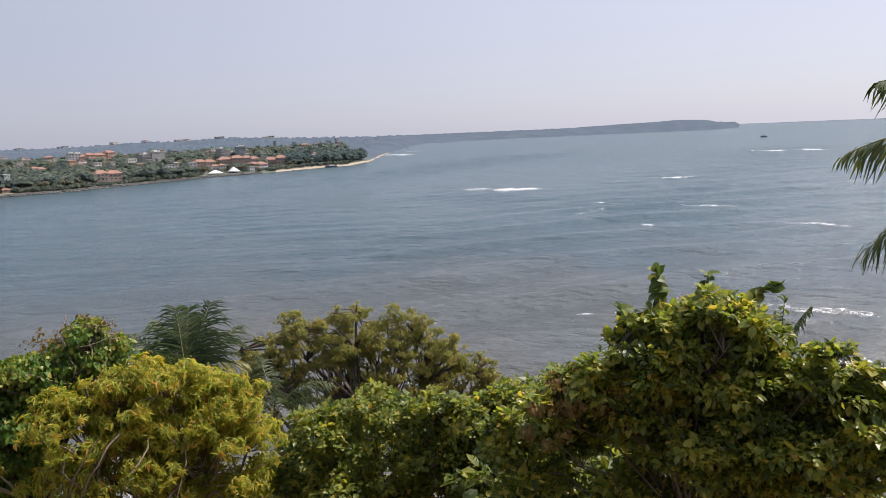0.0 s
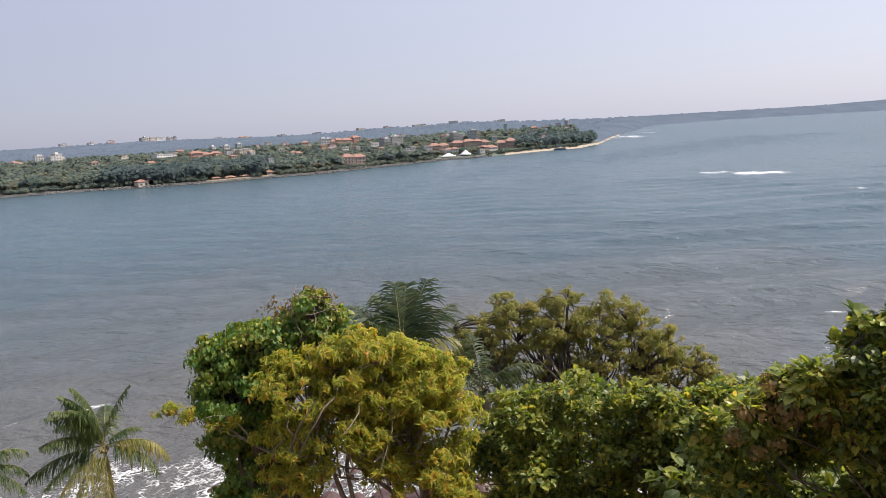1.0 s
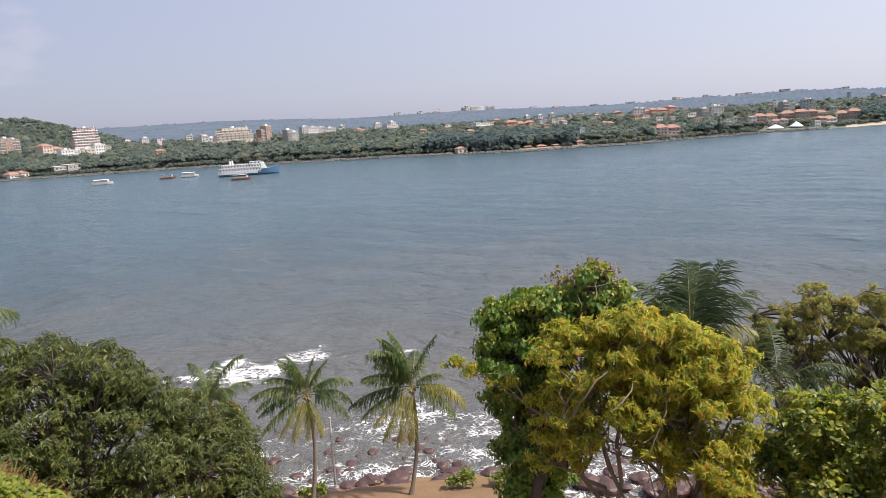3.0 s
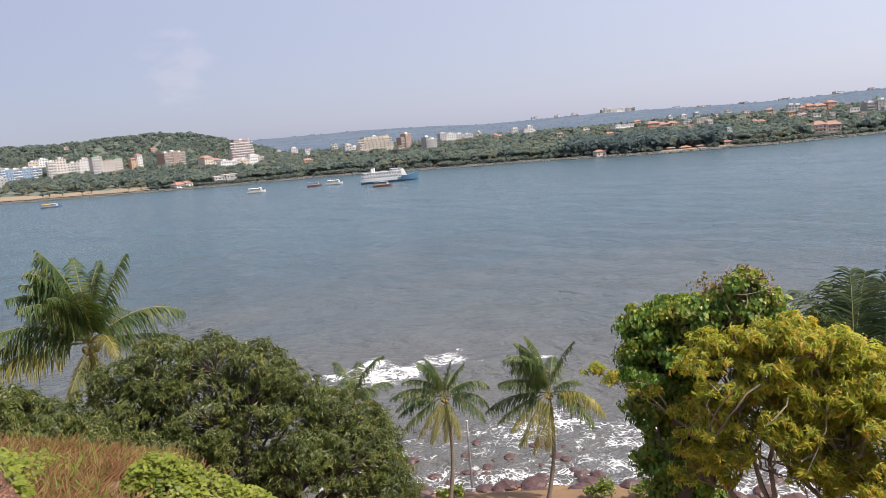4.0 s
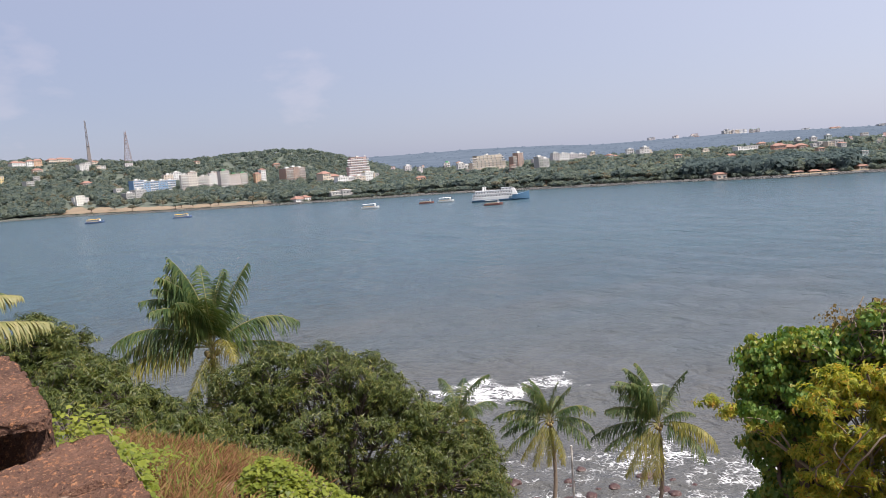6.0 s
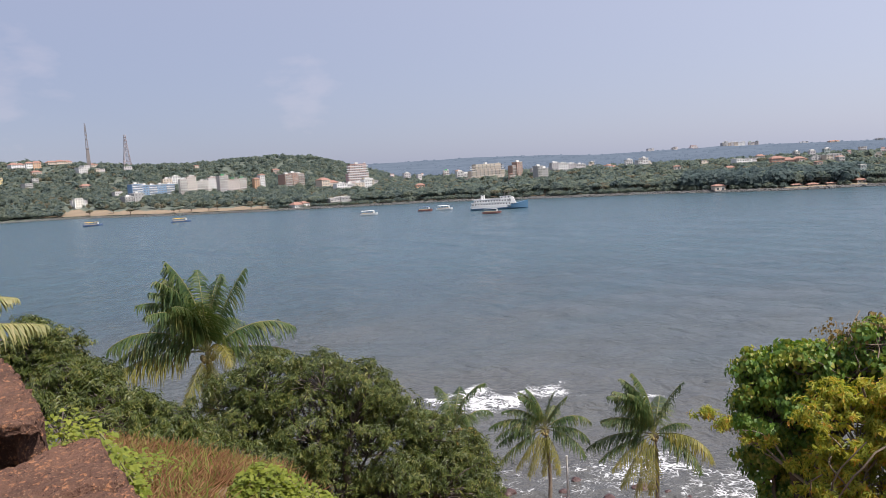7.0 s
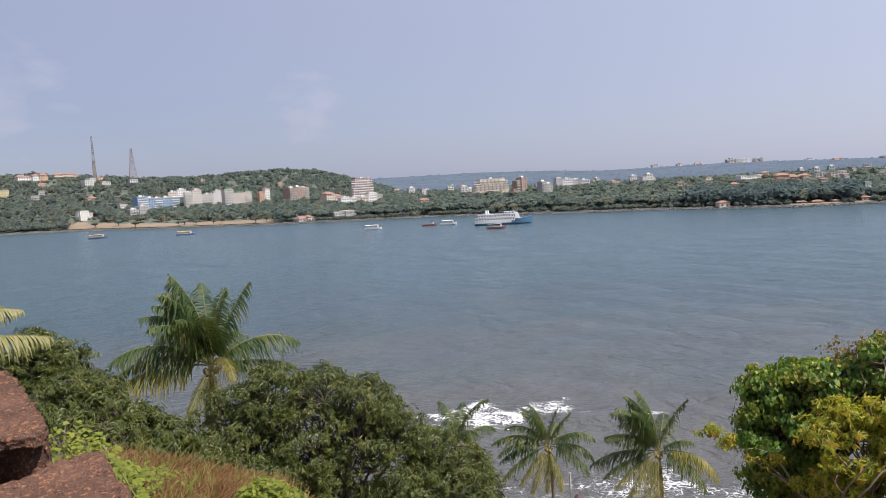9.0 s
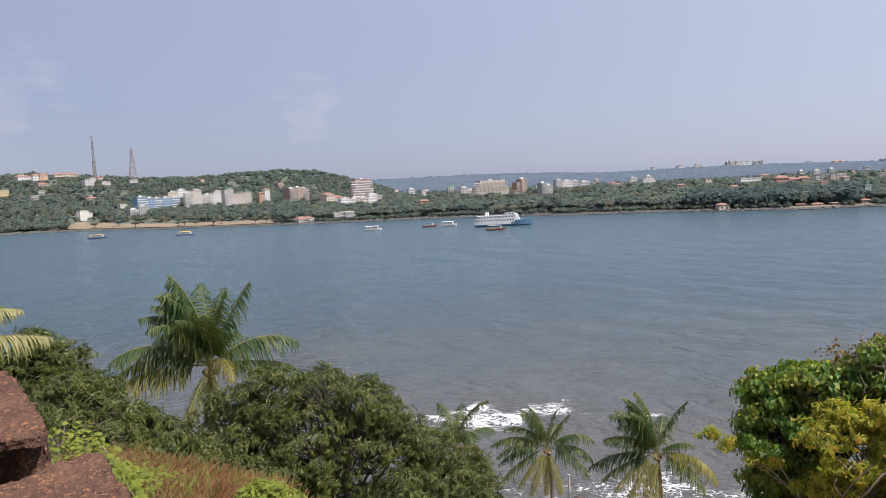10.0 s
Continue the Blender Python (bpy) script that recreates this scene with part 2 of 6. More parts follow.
def slope_z(d, b):
    """The fort's own hillside, from the wall's foot to the shore."""
    d = d + 9 * np.clip((b - 54) / 6, 0, 1) * np.clip(d / 40, 0, 1)
    k = np.interp(b, [-60, 6, 12, 18, 26, 45, 200], [1.0, 1.0, 0.93, 0.85, 0.55, 0.0, 0.0])
    steep = np.interp(d, [0, 2.0, 6, 12, 20, 40, 58, 64, 66.5, 72, 100, 140], [33.6, 33.3, 30.5, 27.6, 22, 11, 4.2, 3.0, 0.6, -0.3, -2.5, -4])
    mild = np.interp(d, [0, 2.0, 4, 6, 8, 9.5, 12, 20, 40, 58, 64, 66.5, 72, 100, 140], [34.3, 34.3, 34.25, 33.9, 33.4, 32.6, 29.6, 24, 11.5, 4.2, 3.0, 0.6, -0.3, -2.5, -4])
    return mild * k + steep * (1 - k)


def land_z(b, d):
    """Height of the ground at a bearing and distance."""
    b, d = np.asarray(b, float), np.asarray(d, float)
    s = shore_at(b)
    over = d - s
    rd = np.interp(b, RIDGE_DIST_B, RIDGE_DIST_D)
    base = np.interp(over, [-60, -8, 0, 7, 60, 300, 1200], [-4, -2, 0, 2.2, 3.4, 11, 16])
    hill_top = EYE + 1480 * np.tan(np.radians(np.interp(b, NEAR_HILL_B, NEAR_HILL_E)))
    hill = np.maximum(0, hill_top - 8) * np.exp(-((d - 1480) / np.where(d < 1480, 300, 400)) ** 2)
    ridge_top = EYE + rd * np.tan(np.radians(np.interp(b, RIDGE_B, RIDGE_E)))
    ridge = np.maximum(0, ridge_top - 10) * np.exp(-((d - rd) / np.where(d < rd, 520, 500)) ** 2)
    far = base + np.where(over > 0, np.maximum(hill, ridge) * np.clip(over / 80, 0, 1), 0)
    return np.where(d < 140, np.maximum(slope_z(d, b), -4), far)


def polar_mesh(name, bs, rs, zf, material, smooth=True):
    B, Rr = np.meshgrid(np.asarray(bs, float), np.asarray(rs, float))
    Z = zf(B, Rr)
    co = np.stack([Rr * np.sin(np.radians(B)), Rr * np.cos(np.radians(B)), Z], -1).reshape(-1, 3)
    n, m = B.shape
    i = np.arange(n - 1)[:, None] * m + np.arange(m - 1)[None]
    q = np.stack([i, i + m, i + m + 1, i + 1], -1).reshape(-1, 4)
    return grid_object(name, co, q, material, smooth)


def grid_object(name, co, faces, material, smooth=False):
    me = bpy.data.meshes.new(name)
    co, faces = np.asarray(co, np.float32), np.asarray(faces, np.int32)
    k = faces.shape[1]
    me.vertices.add(len(co))
    me.vertices.foreach_set("co", co.ravel())
    me.loops.add(faces.size)
    me.loops.foreach_set("vertex_index", faces.ravel())
    me.polygons.add(len(faces))
    me.polygons.foreach_set("loop_start", np.arange(0, faces.size, k))
    me.polygons.foreach_set("use_smooth", np.full(len(faces), smooth))
    me.update(calc_edges=True)
    me.validate()
    me.materials.append(material)
    return new(name, me)


# ---- ground: one sheet from the fort to the horizon ----
def fractal(x, y, s):
    return (np.sin(x / s + 1.3 * np.sin(y / s * 0.7)) + np.sin(y / s * 1.3 + 1.7 * np.sin(x / s * 0.6 + 2)) + 0.6 * np.sin((x + y) / s * 2.3)) / 2.6


def ground_height(B, D):
    x, y = D * np.sin(np.radians(B)), D * np.cos(np.radians(B))
    z = land_z(B, D)
    front = (B > -62) & (B < 200)
    z = np.where(front, z, np.where(D < 30, 34.4, 34.4 - np.clip((D - 30) / 30, 0, 4)))
    z = z + np.where(D < 60, 0.10 * fractal(x, y, 0.8) * np.clip(D / 8 - 0.3, 0, 1), 0)
    return z + np.where(D > 900, 1.6 * fractal(x, y, 37.0) * np.clip((D - shore_at(B) - 60) / 300, 0, 1), 0)


G_B = np.concatenate([np.arange(-62, -10, 4), np.arange(-10, 126, 0.4), np.arange(126, 200, 4), np.arange(200, 299, 8), [298]])
G_R = np.concatenate([[0.002, 0.5, 1, 1.6], np.arange(2, 14, 0.4), np.arange(14, 80, 1.5), np.arange(80, 600, 40), np.arange(600, 1100, 8), np.arange(1100, 2000, 22), np.arange(2000, 3400, 40), np.arange(3400, 4901, 150)])
ground = tagged(polar_mesh("ground", G_B, G_R, ground_height, M_SOIL), "red-brown soil and green land under trees", "ground", kind="structure")
ground.data.materials.append(M_FARLAND)
for p in ground.data.polygons:
    if p.center.x ** 2 + p.center.y ** 2 > 250 ** 2:
        p.material_index = 1


# ---- sea ----
def water_material(name, foam=False):
    m, nt, bs = mat(name)
    tc = nt.nodes.new("ShaderNodeTexCoord")
    sep = nt.nodes.new("ShaderNodeSeparateXYZ")
    nt.links.new(tc.outputs["Object"], sep.inputs[0])
    ln = nt.nodes.new("ShaderNodeVectorMath")
    ln.operation = "LENGTH"
    nt.links.new(tc.outputs["Object"], ln.inputs[0])
    # silt stirred up near the rocks, clearer blue-grey further out
    d = nt.nodes.new("ShaderNodeMapRange")
    d.inputs["From Min"].default_value, d.inputs["From Max"].default_value = 68, 370
    nt.links.new(ln.outputs["Value"], d.inputs[0])
    drift = noise_tex(nt, coords(nt, (0.012, 0.03, 0.01), (0, 0, radians(20))), 1.0, 4)
    add = nt.nodes.new("ShaderNodeMath")
    add.operation = "MULTIPLY_ADD"
    add.inputs[1].default_value = 0.5
    nt.links.new(drift, add.inputs[0])
    nt.links.new(d.outputs[0], add.inputs[2])
    col = ramp(nt, add.outputs[0], [(0.22, (0.087, 0.083, 0.078)), (0.42, (0.078, 0.083, 0.082)), (0.75, (0.044, 0.073, 0.092)), (1.0, (0.042, 0.08, 0.102))])
    nt.links.new(col, bs.inputs["Base Color"])
    # small ripples that can't be told apart far out act as a rougher surface
    rg = nt.nodes.new("ShaderNodeMapRange")
    for k, v in (("From Min", 90), ("From Max", 800), ("To Min", 0.12), ("To Max", 0.27)):
        rg.inputs[k].default_value = v
    nt.links.new(ln.outputs["Value"], rg.inputs[0])
    nt.links.new(rg.outputs[0], bs.inputs["Roughness"])
    bs.inputs["IOR"].default_value = 1.33
    # long crests lying across the swell, shorter wavelets on their backs, fine chop
    swell = noise_tex(nt, coords(nt, (1.0, 0.55, 1.0)), 0.062, 3, 0.5)
    wavelet = noise_tex(nt, coords(nt, (1.0, 0.72, 1.0), (0, 0, radians(9))), 0.22, 5, 0.6)
    fine = noise_tex(nt, coords(nt, (1, 0.65, 1), (0, 0, radians(-14))), 0.85, 5, 0.6)
    b1 = node(nt, "ShaderNodeBump", Strength=1.0, Distance=4.0)
    b2 = node(nt, "ShaderNodeBump", Strength=1.0, Distance=1.8)
    b3 = node(nt, "ShaderNodeBump", Strength=1.0, Distance=0.42)
    nt.links.new(swell, b1.inputs["Height"])
    nt.links.new(wavelet, b2.inputs["Height"])
    nt.links.new(fine, b3.inputs["Height"])
    nt.links.new(b1.outputs[0], b2.inputs["Normal"])
    nt.links.new(b2.outputs[0], b3.inputs["Normal"])
    nt.links.new(b3.outputs[0], bs.inputs["Normal"])
    if foam:
        fm = nt.nodes.new("ShaderNodeBsdfPrincipled")
        fm.inputs["Base Color"].default_value = (0.62, 0.63, 0.64, 1)
        fm.inputs["Roughness"].default_value = 0.9
        at = nt.nodes.new("ShaderNodeAttribute")
        at.attribute_name = "foam"
        warp = node(nt, "ShaderNodeTexNoise", Scale=0.45, Detail=4)
        nt.links.new(tc.outputs["Object"], warp.inputs["Vector"])
        w = nt.nodes.new("ShaderNodeVectorMath")
        w.operation = "MULTIPLY_ADD"
        w.inputs[1].default_value = (3.5, 3.5, 0)
        nt.links.new(tc.outputs["Object"], w.inputs[2])
        nt.links.new(warp.outputs["Color"], w.inputs[0])
        vo = node(nt, "ShaderNodeTexVoronoi", Scale=1.5)
        vo.feature = "DISTANCE_TO_EDGE"
        nt.links.new(w.outputs[0], vo.inputs["Vector"])
        lace = ramp(nt, vo.outputs["Distance"], [(0.0, (0.2, 0.2, 0.2)), (0.2, (0, 0, 0))])
        grain = noise_tex(nt, w.outputs[0], 0.42, 9, 0.72)
        s = nt.nodes.new("ShaderNodeMath")
        s.operation = "ADD"
        nt.links.new(lace, s.inputs[0])
        nt.links.new(grain, s.inputs[1])
        s2 = nt.nodes.new("ShaderNodeMath")
        s2.operation = "MULTIPLY_ADD"
        s2.inputs[1].default_value = 0.7
        nt.links.new(at.outputs["Fac"], s2.inputs[0])
        nt.links.new(s.outputs[0], s2.inputs[2])
        fac = ramp(nt, s2.outputs[0], [(0.84, (0, 0, 0)), (0.93, (0.45, 0.45, 0.45)), (1.08, (0.92, 0.92, 0.92))])
        mx = nt.nodes.new("ShaderNodeMixShader")
        nt.links.new(fac, mx.inputs[0])
        nt.links.new(bs.outputs[0], mx.inputs[1])
        nt.links.new(fm.outputs[0], mx.inputs[2])
        nt.links.new(mx.outputs[0], nt.nodes["Material Output"].inputs["Surface"])
    return m


M_WATER = water_material("sea_water", True)


def sea_height(B, D):
    x, y = D * np.sin(np.radians(B)), D * np.cos(np.radians(B))
    amp = (0.32 + 0.4 * np.clip((B - 55) / 30, 0, 1)) * np.clip((D - 75) / 60, 0.15, 1)
    u = x * 0.97 + y * 0.24
    swell = np.sin(u / 5.5 + 1.2 * np.sin(y / 34 + 0.4 * np.sin(x / 21))) * (0.5 + 0.5 * np.sin(y / 57 + x / 93))
    swell = np.where(swell > 0, swell * np.abs(swell) * 1.4, 0.6 * swell)
    short = np.sin(u / 2.7 + 1.6 * np.sin(y / 19 + 1.0) + 0.8 * np.sin(x / 33)) * (0.5 + 0.5 * np.sin(y / 23 - x / 41))
    swell = swell + 0.42 * short * (D < 430)
    return amp * swell + 0.06 * fractal(x, y, 2.3) * (D < 400)


S_B = np.concatenate([np.arange(-62, 0, 2), np.arange(0, 125, 0.25), np.arange(125, 200, 3)])
S_R = np.concatenate([np.arange(62, 160, 0.9), np.arange(160, 420, 2.0), np.arange(420, 1000, 9), np.arange(1000, 2000, 60), np.arange(2000, 4991, 230), [4990]])
sea = tagged(polar_mesh("water", S_B, S_R, sea_height, M_WATER), "blue-grey choppy sea, brownish by the rocks", "sea", kind="structure")


def lens_shape(x, y, cx, cy, ang, a, b):
    c, s = math.cos(radians(ang)), math.sin(radians(ang))
    u, v = (x - cx) * c + (y - cy) * s, -(x - cx) * s + (y - cy) * c
    return np.clip(1.25 + 0.36 * fractal(x, y, 0.28 * b) + 0.2 * fractal(y, x, 0.11 * b) - np.sqrt((u / a) ** 2 + (v / b) ** 2), -0.4, 0.62) / 0.62


def foam_amount(x, y):
    b, d = np.degrees(np.arctan2(x, y)), np.hypot(x, y)
    edge = np.interp(b, [20, 32, 40, 48, 56, 64, 74, 90, 110], [80, 91, 95, 99, 97, 91, 86, 82, 80])
    wob = 4 * fractal(x, y, 5.0)
    swash = np.clip((edge + wob - d) / 14, -0.5, 1) * 0.28 + 0.16 * fractal(x, y, 3.1) * (d < edge + 6) + 0.02
    f = np.where(d < 112, swash, -0.5)
    for bb, dd, along, across, amt in WAVES:
        p = bearing(bb, dd)
        f = np.maximum(f, lens_shape(x, y, p.x, p.y, 90 - bb + 90, along, across) * amt)
    return f


# breaking waves: bearing, distance, half length, half depth, whiteness
WAVES = [(33.4, 110.5, 8, 7, 0.5), (39.2, 114, 5, 5, 0.42), (46.5, 112, 5, 1.6, 0.42), (97.2, 440, 17, 13, 0.56), (94.2, 452, 11, 8, 0.5),
         (108.4, 497, 16, 6, 0.62), (116.7, 881, 38, 10, 0.62), (103.3, 352, 5, 2.5, 0.42), (106.6, 274, 4, 2, 0.45), (102.0, 141, 2.2, 1.2, 0.42),
         (118.6, 151, 12, 3.4, 0.36), (111.0, 334, 12, 2.5, 0.42), (118.0, 275, 12, 2.5, 0.42), (121, 118, 6, 3, 0.42), (88.2, 1230, 26, 60, 0.5), (89.4, 1420, 20, 40, 0.42)]
xy = np.empty(len(sea.data.vertices) * 3, np.float32)
sea.data.vertices.foreach_get("co", xy)
xy = xy.reshape(-1, 3)
foam = foam_amount(xy[:, 0], xy[:, 1])
xy[:, 2] += 0.7 * np.clip(foam, 0, 1) ** 2 * (np.hypot(xy[:, 0], xy[:, 1]) > 104)
sea.data.vertices.foreach_set("co", xy.ravel())
att = sea.data.attributes.new("foam", "FLOAT", "POINT")
att.data.foreach_set("value", foam.astype(np.float32))


# ---- mesh helpers ----
def part(name, source, material, parent=None, label="", smooth=False):
    """Links a bmesh, or (points, faces), as one mesh object under a thing or part."""
    me = bpy.data.meshes.new(name)
    if isinstance(source, tuple):
        me.from_pydata(*[[tuple(map(float, c)) for c in source[0]], [], [tuple(map(int, f)) for f in source[1]]])
    else:
        source.to_mesh(me)
        source.free()
    if smooth:
        me.polygons.foreach_set("use_smooth", [True] * len(me.polygons))
    me.materials.append(material)
    ob = new(name, me)
    ob.parent = parent
    if label:
        ob["label"] = label
    return ob


def thing(name, at, label, category, group="", turn=0.0):
    ob = new(name)
    ob.empty_display_size = 0.2
    ob.matrix_basis = Matrix.Translation(at) @ Matrix.Rotation(turn, 4, "Z")
    return tagged(ob, label, category, group)


def box(bm, x0, y0, z0, x1, y1, z1, bevel=0.0):
    g = bmesh.ops.create_cube(bm, size=1.0)
    vs = g["verts"]
    for v in vs:
        v.co = Vector((x0 + (v.co.x + 0.5) * (x1 - x0), y0 + (v.co.y + 0.5) * (y1 - y0), z0 + (v.co.z + 0.5) * (z1 - z0)))
    if bevel:
        es = list({e for v in vs for e in v.link_edges})
        bmesh.ops.bevel(bm, geom=es, offset=bevel, segments=1, affect="EDGES")
    return vs


def tube(points, radii, sides=6):
    """Points and faces of a tapered tube along a line."""
    pts = np.asarray(points, float)
    n = len(pts)
    tan = np.gradient(pts, axis=0)
    tan /= np.linalg.norm(tan, axis=1)[:, None] + 1e-9
    ref = np.where(np.abs(tan[:, 2:3]) > 0.9, np.array([[1.0, 0, 0]]), np.array([[0, 0, 1.0]]))
    a = np.cross(tan, ref)
    a /= np.linalg.norm(a, axis=1)[:, None] + 1e-9
    b = np.cross(tan, a)
    th = np.arange(sides) * 2 * np.pi / sides
    ring = a[:, None] * np.cos(th)[None, :, None] + b[:, None] * np.sin(th)[None, :, None]
    co = (pts[:, None] + ring * np.asarray(radii, float)[:, None, None]).reshape(-1, 3)
    i = np.arange(n - 1)[:, None] * sides
    j = np.arange(sides)[None]
    k = (j + 1) % sides
    q = np.stack([i + j, i + k, i + k + sides, i + j + sides], -1).reshape(-1, 4)
    return co, q


def merge(pieces):
    cos, qs, off = [], [], 0
    for c, q in pieces:
        cos.append(c)
        qs.append(q + off)
        off += len(c)
    return np.concatenate(cos), np.concatenate(qs)


# leaf blades: length along +y, normal +z, unit length
def slim(width, curl=0.2, fold=0.2):
    """A pointed leaf folded along its midrib."""
    co = [(0, 0, 0), (-width / 2, 0.42, fold * width), (0, 0.5, -0.3 * curl), (width / 2, 0.42, fold * width), (0, 1, -curl)]
    return np.array(co, float), np.array([(0, 2, 1), (0, 3, 2), (1, 2, 4), (2, 3, 4)])


def oval(width, curl=0.2, fold=0.16):
    """A rounded leaf, widest past its middle."""
    w = width / 2
    co = [(0, 0, 0), (-0.8 * w, 0.25, fold * w), (-w, 0.6, fold * w - 0.2 * curl), (0, 0.45, -0.15 * curl), (0.8 * w, 0.25, fold * w), (w, 0.6, fold * w - 0.2 * curl), (0, 1, -curl)]
    return np.array(co, float), np.array([(0, 3, 1), (1, 3, 2), (2, 3, 6), (0, 4, 3), (4, 5, 3), (5, 6, 3)])


def heart(width, curl=0.18):
    """A heart-shaped leaf with two lobes beside its stalk."""
    w = width / 2
    co = [(0, 0, 0), (-w, 0.12, 0.07), (-0.78 * w, 0.55, 0.02), (0, 0.4, -0.03), (w, 0.12, 0.07), (0.78 * w, 0.55, 0.02), (0, 1, -curl), (-0.62 * w, -0.17, 0.05), (0.62 * w, -0.17, 0.05)]
    return np.array(co, float), np.array([(0, 3, 1), (1, 3, 2), (2, 3, 6), (0, 4, 3), (4, 5, 3), (5, 6, 3), (0, 1, 7), (0, 8, 4)])


def frames_of(ahead, up):
    """Turns of leaves whose length points ahead and whose face looks up."""
    y = ahead / (np.linalg.norm(ahead, axis=1)[:, None] + 1e-9)
    x = np.cross(y, up)
    x /= np.linalg.norm(x, axis=1)[:, None] + 1e-9
    z = np.cross(x, y)
    return np.stack([x, y, z], -1)


def scatter(template, at, turn, size):
    co, f = template
    v = np.einsum("nij,kj->nki", turn, co) * np.asarray(size)[:, None, None] + at[:, None]
    faces = (f[None] + (np.arange(len(at)) * len(co))[:, None, None]).reshape(-1, f.shape[1])
    return v.reshape(-1, 3), faces


def spray_hearts(clumps, sprays, g, reach=(0.5, 1.12), size=(0.2, 0.4)):
    """Twig ends on uneven clumps (x, y, z, radius): owner, place, way outward, size."""
    c = np.asarray(clumps, float)
    m = len(c) * sprays
    own = np.repeat(np.arange(len(c)), sprays)
    d = g.normal(size=(m, 3))
    d /= np.linalg.norm(d, axis=1)[:, None]
    d[:, 2] = np.where(d[:, 2] < -0.45, -d[:, 2], d[:, 2])
    r = c[own, 3]
    far = reach[0] + (reach[1] - reach[0]) * g.random(m) ** 0.8
    return own, c[own, :3] + d * (r * far)[:, None], d, r * g.uniform(*size, m)


def shell_points(hearts, n, g, inner=0.5, flat=0.65):
    """Places round the twig ends, with gaps between, and the ways outward."""
    own, heart, d, size = hearts
    pick = g.choice(len(own), n, p=size ** 2 / (size ** 2).sum())
    e = g.normal(size=(n, 3))
    e /= np.linalg.norm(e, axis=1)[:, None]
    e[:, 2] = np.where((e[:, 2] < -0.2) & (g.random(n) < 0.7), -e[:, 2], e[:, 2])
    k = 1 - (1 - inner) * g.random(n) ** 1.6
    p = heart[pick] + e * (size[pick] * k)[:, None] * np.array([1.15, 1.15, flat])
    way = e + 0.7 * d[pick]
    return p, way / np.linalg.norm(way, axis=1)[:, None]


def limbs(base, clumps, hearts, g, r0, fork=0.45, twig=0.09, lean=(0, 0)):
    """Trunk, crooked limbs, and twigs that reach every spray of leaves."""
    c = np.asarray(clumps, float)
    base = np.asarray(base, float)
    mid = c[:, :3].mean(0)
    knot = base + (mid - base) * fork + np.array([lean[0], lean[1], 0])
    t = np.linspace(0, 1, 6)[:, None]
    bend = np.sin(t * 3.1) * g.normal(size=(1, 3)) * 0.12 * np.linalg.norm(knot - base) * np.array([1, 1, 0.2])
    pieces = [tube(base + (knot - base) * t + bend, r0 * (1 - 0.35 * t[:, 0]), 8)]
    lines = []
    for x, y, z, r in c:
        end = np.array([x, y, z])
        way = end - knot
        t = np.linspace(0, 1, 9)[:, None]
        sag = np.array([0, 0, 1.0]) * np.sin(t * np.pi) * 0.12 * np.linalg.norm(way) + np.sin(t * 4) * g.normal(size=(1, 3)) * 0.07 * np.linalg.norm(way)
        kink = g.normal(size=(9, 3)) * 0.025 * np.linalg.norm(way) * np.sin(t * np.pi)
        lines.append(knot + way * t + sag + kink)
        pieces.append(tube(lines[-1], r0 * (0.5 - 0.36 * t[:, 0]), 6))
    for o, h in zip(hearts[0], hearts[1]):
        line = lines[o][4:]
        s = line[int(np.argmin(np.linalg.norm(line - h, axis=1) * g.uniform(0.7, 1.3, len(line))))]
        m = s + (h - s) * 0.55 + g.normal(size=3) * 0.1 * np.linalg.norm(h - s) + np.array([0, 0, 0.05 * np.linalg.norm(h - s)])
        pieces.append(tube([s, m, h], [r0 * twig * 1.5, r0 * twig, r0 * twig * 0.4], 4))
    return merge(pieces)


def big_mesh(name, co, faces, material, parent=None, smooth=False):
    ob = grid_object(name, co, faces, material, smooth)
    ob.parent = parent
    return ob


def crown_points(hearts, n, g, style):
    """Leaves of one crown by growth habit: places and turns."""
    up = np.array([0, 0, 1.0])
    if style in ("whorl", "tuft"):
        k = 9 if style == "whorl" else 12
        p, d = shell_points(hearts, n // k, g, 0.5, 0.75)
        p, d = np.repeat(p, k, 0), np.repeat(d, k, 0)
        a = np.tile(np.arange(k) * 2.4, len(p) // k) + g.random(len(p)) * 0.5
        u = np.cross(d, np.array([0.3, 0.2, 1.0]))
        u /= np.linalg.norm(u, axis=1)[:, None]
        w = np.cross(d, u)
        ahead = u * np.cos(a)[:, None] + w * np.sin(a)[:, None] + d * 0.45 + np.array([0, 0, -0.55]) * g.uniform(0.3, 1.3, len(p))[:, None]
        return p + d * g.normal(0, 0.03, len(p))[:, None], frames_of(ahead, d + up * 0.6 + g.normal(size=p.shape) * 0.2)
    if style == "shingle":
        p, d = shell_points(hearts, n, g, 0.3, 1.0)
        ahead = np.array([0, 0, -1.0]) + d * 0.35 + g.normal(size=p.shape) * 0.35
        return p, frames_of(ahead, d + up * 0.25 + g.normal(size=p.shape) * 0.25)
    p, d = shell_points(hearts, n, g, 0.3)
    ahead = d + g.normal(size=p.shape) * 0.7 + np.array([0, 0, -0.25])
    return p, frames_of(ahead, up + d * 0.5 + g.normal(size=p.shape) * 0.35)


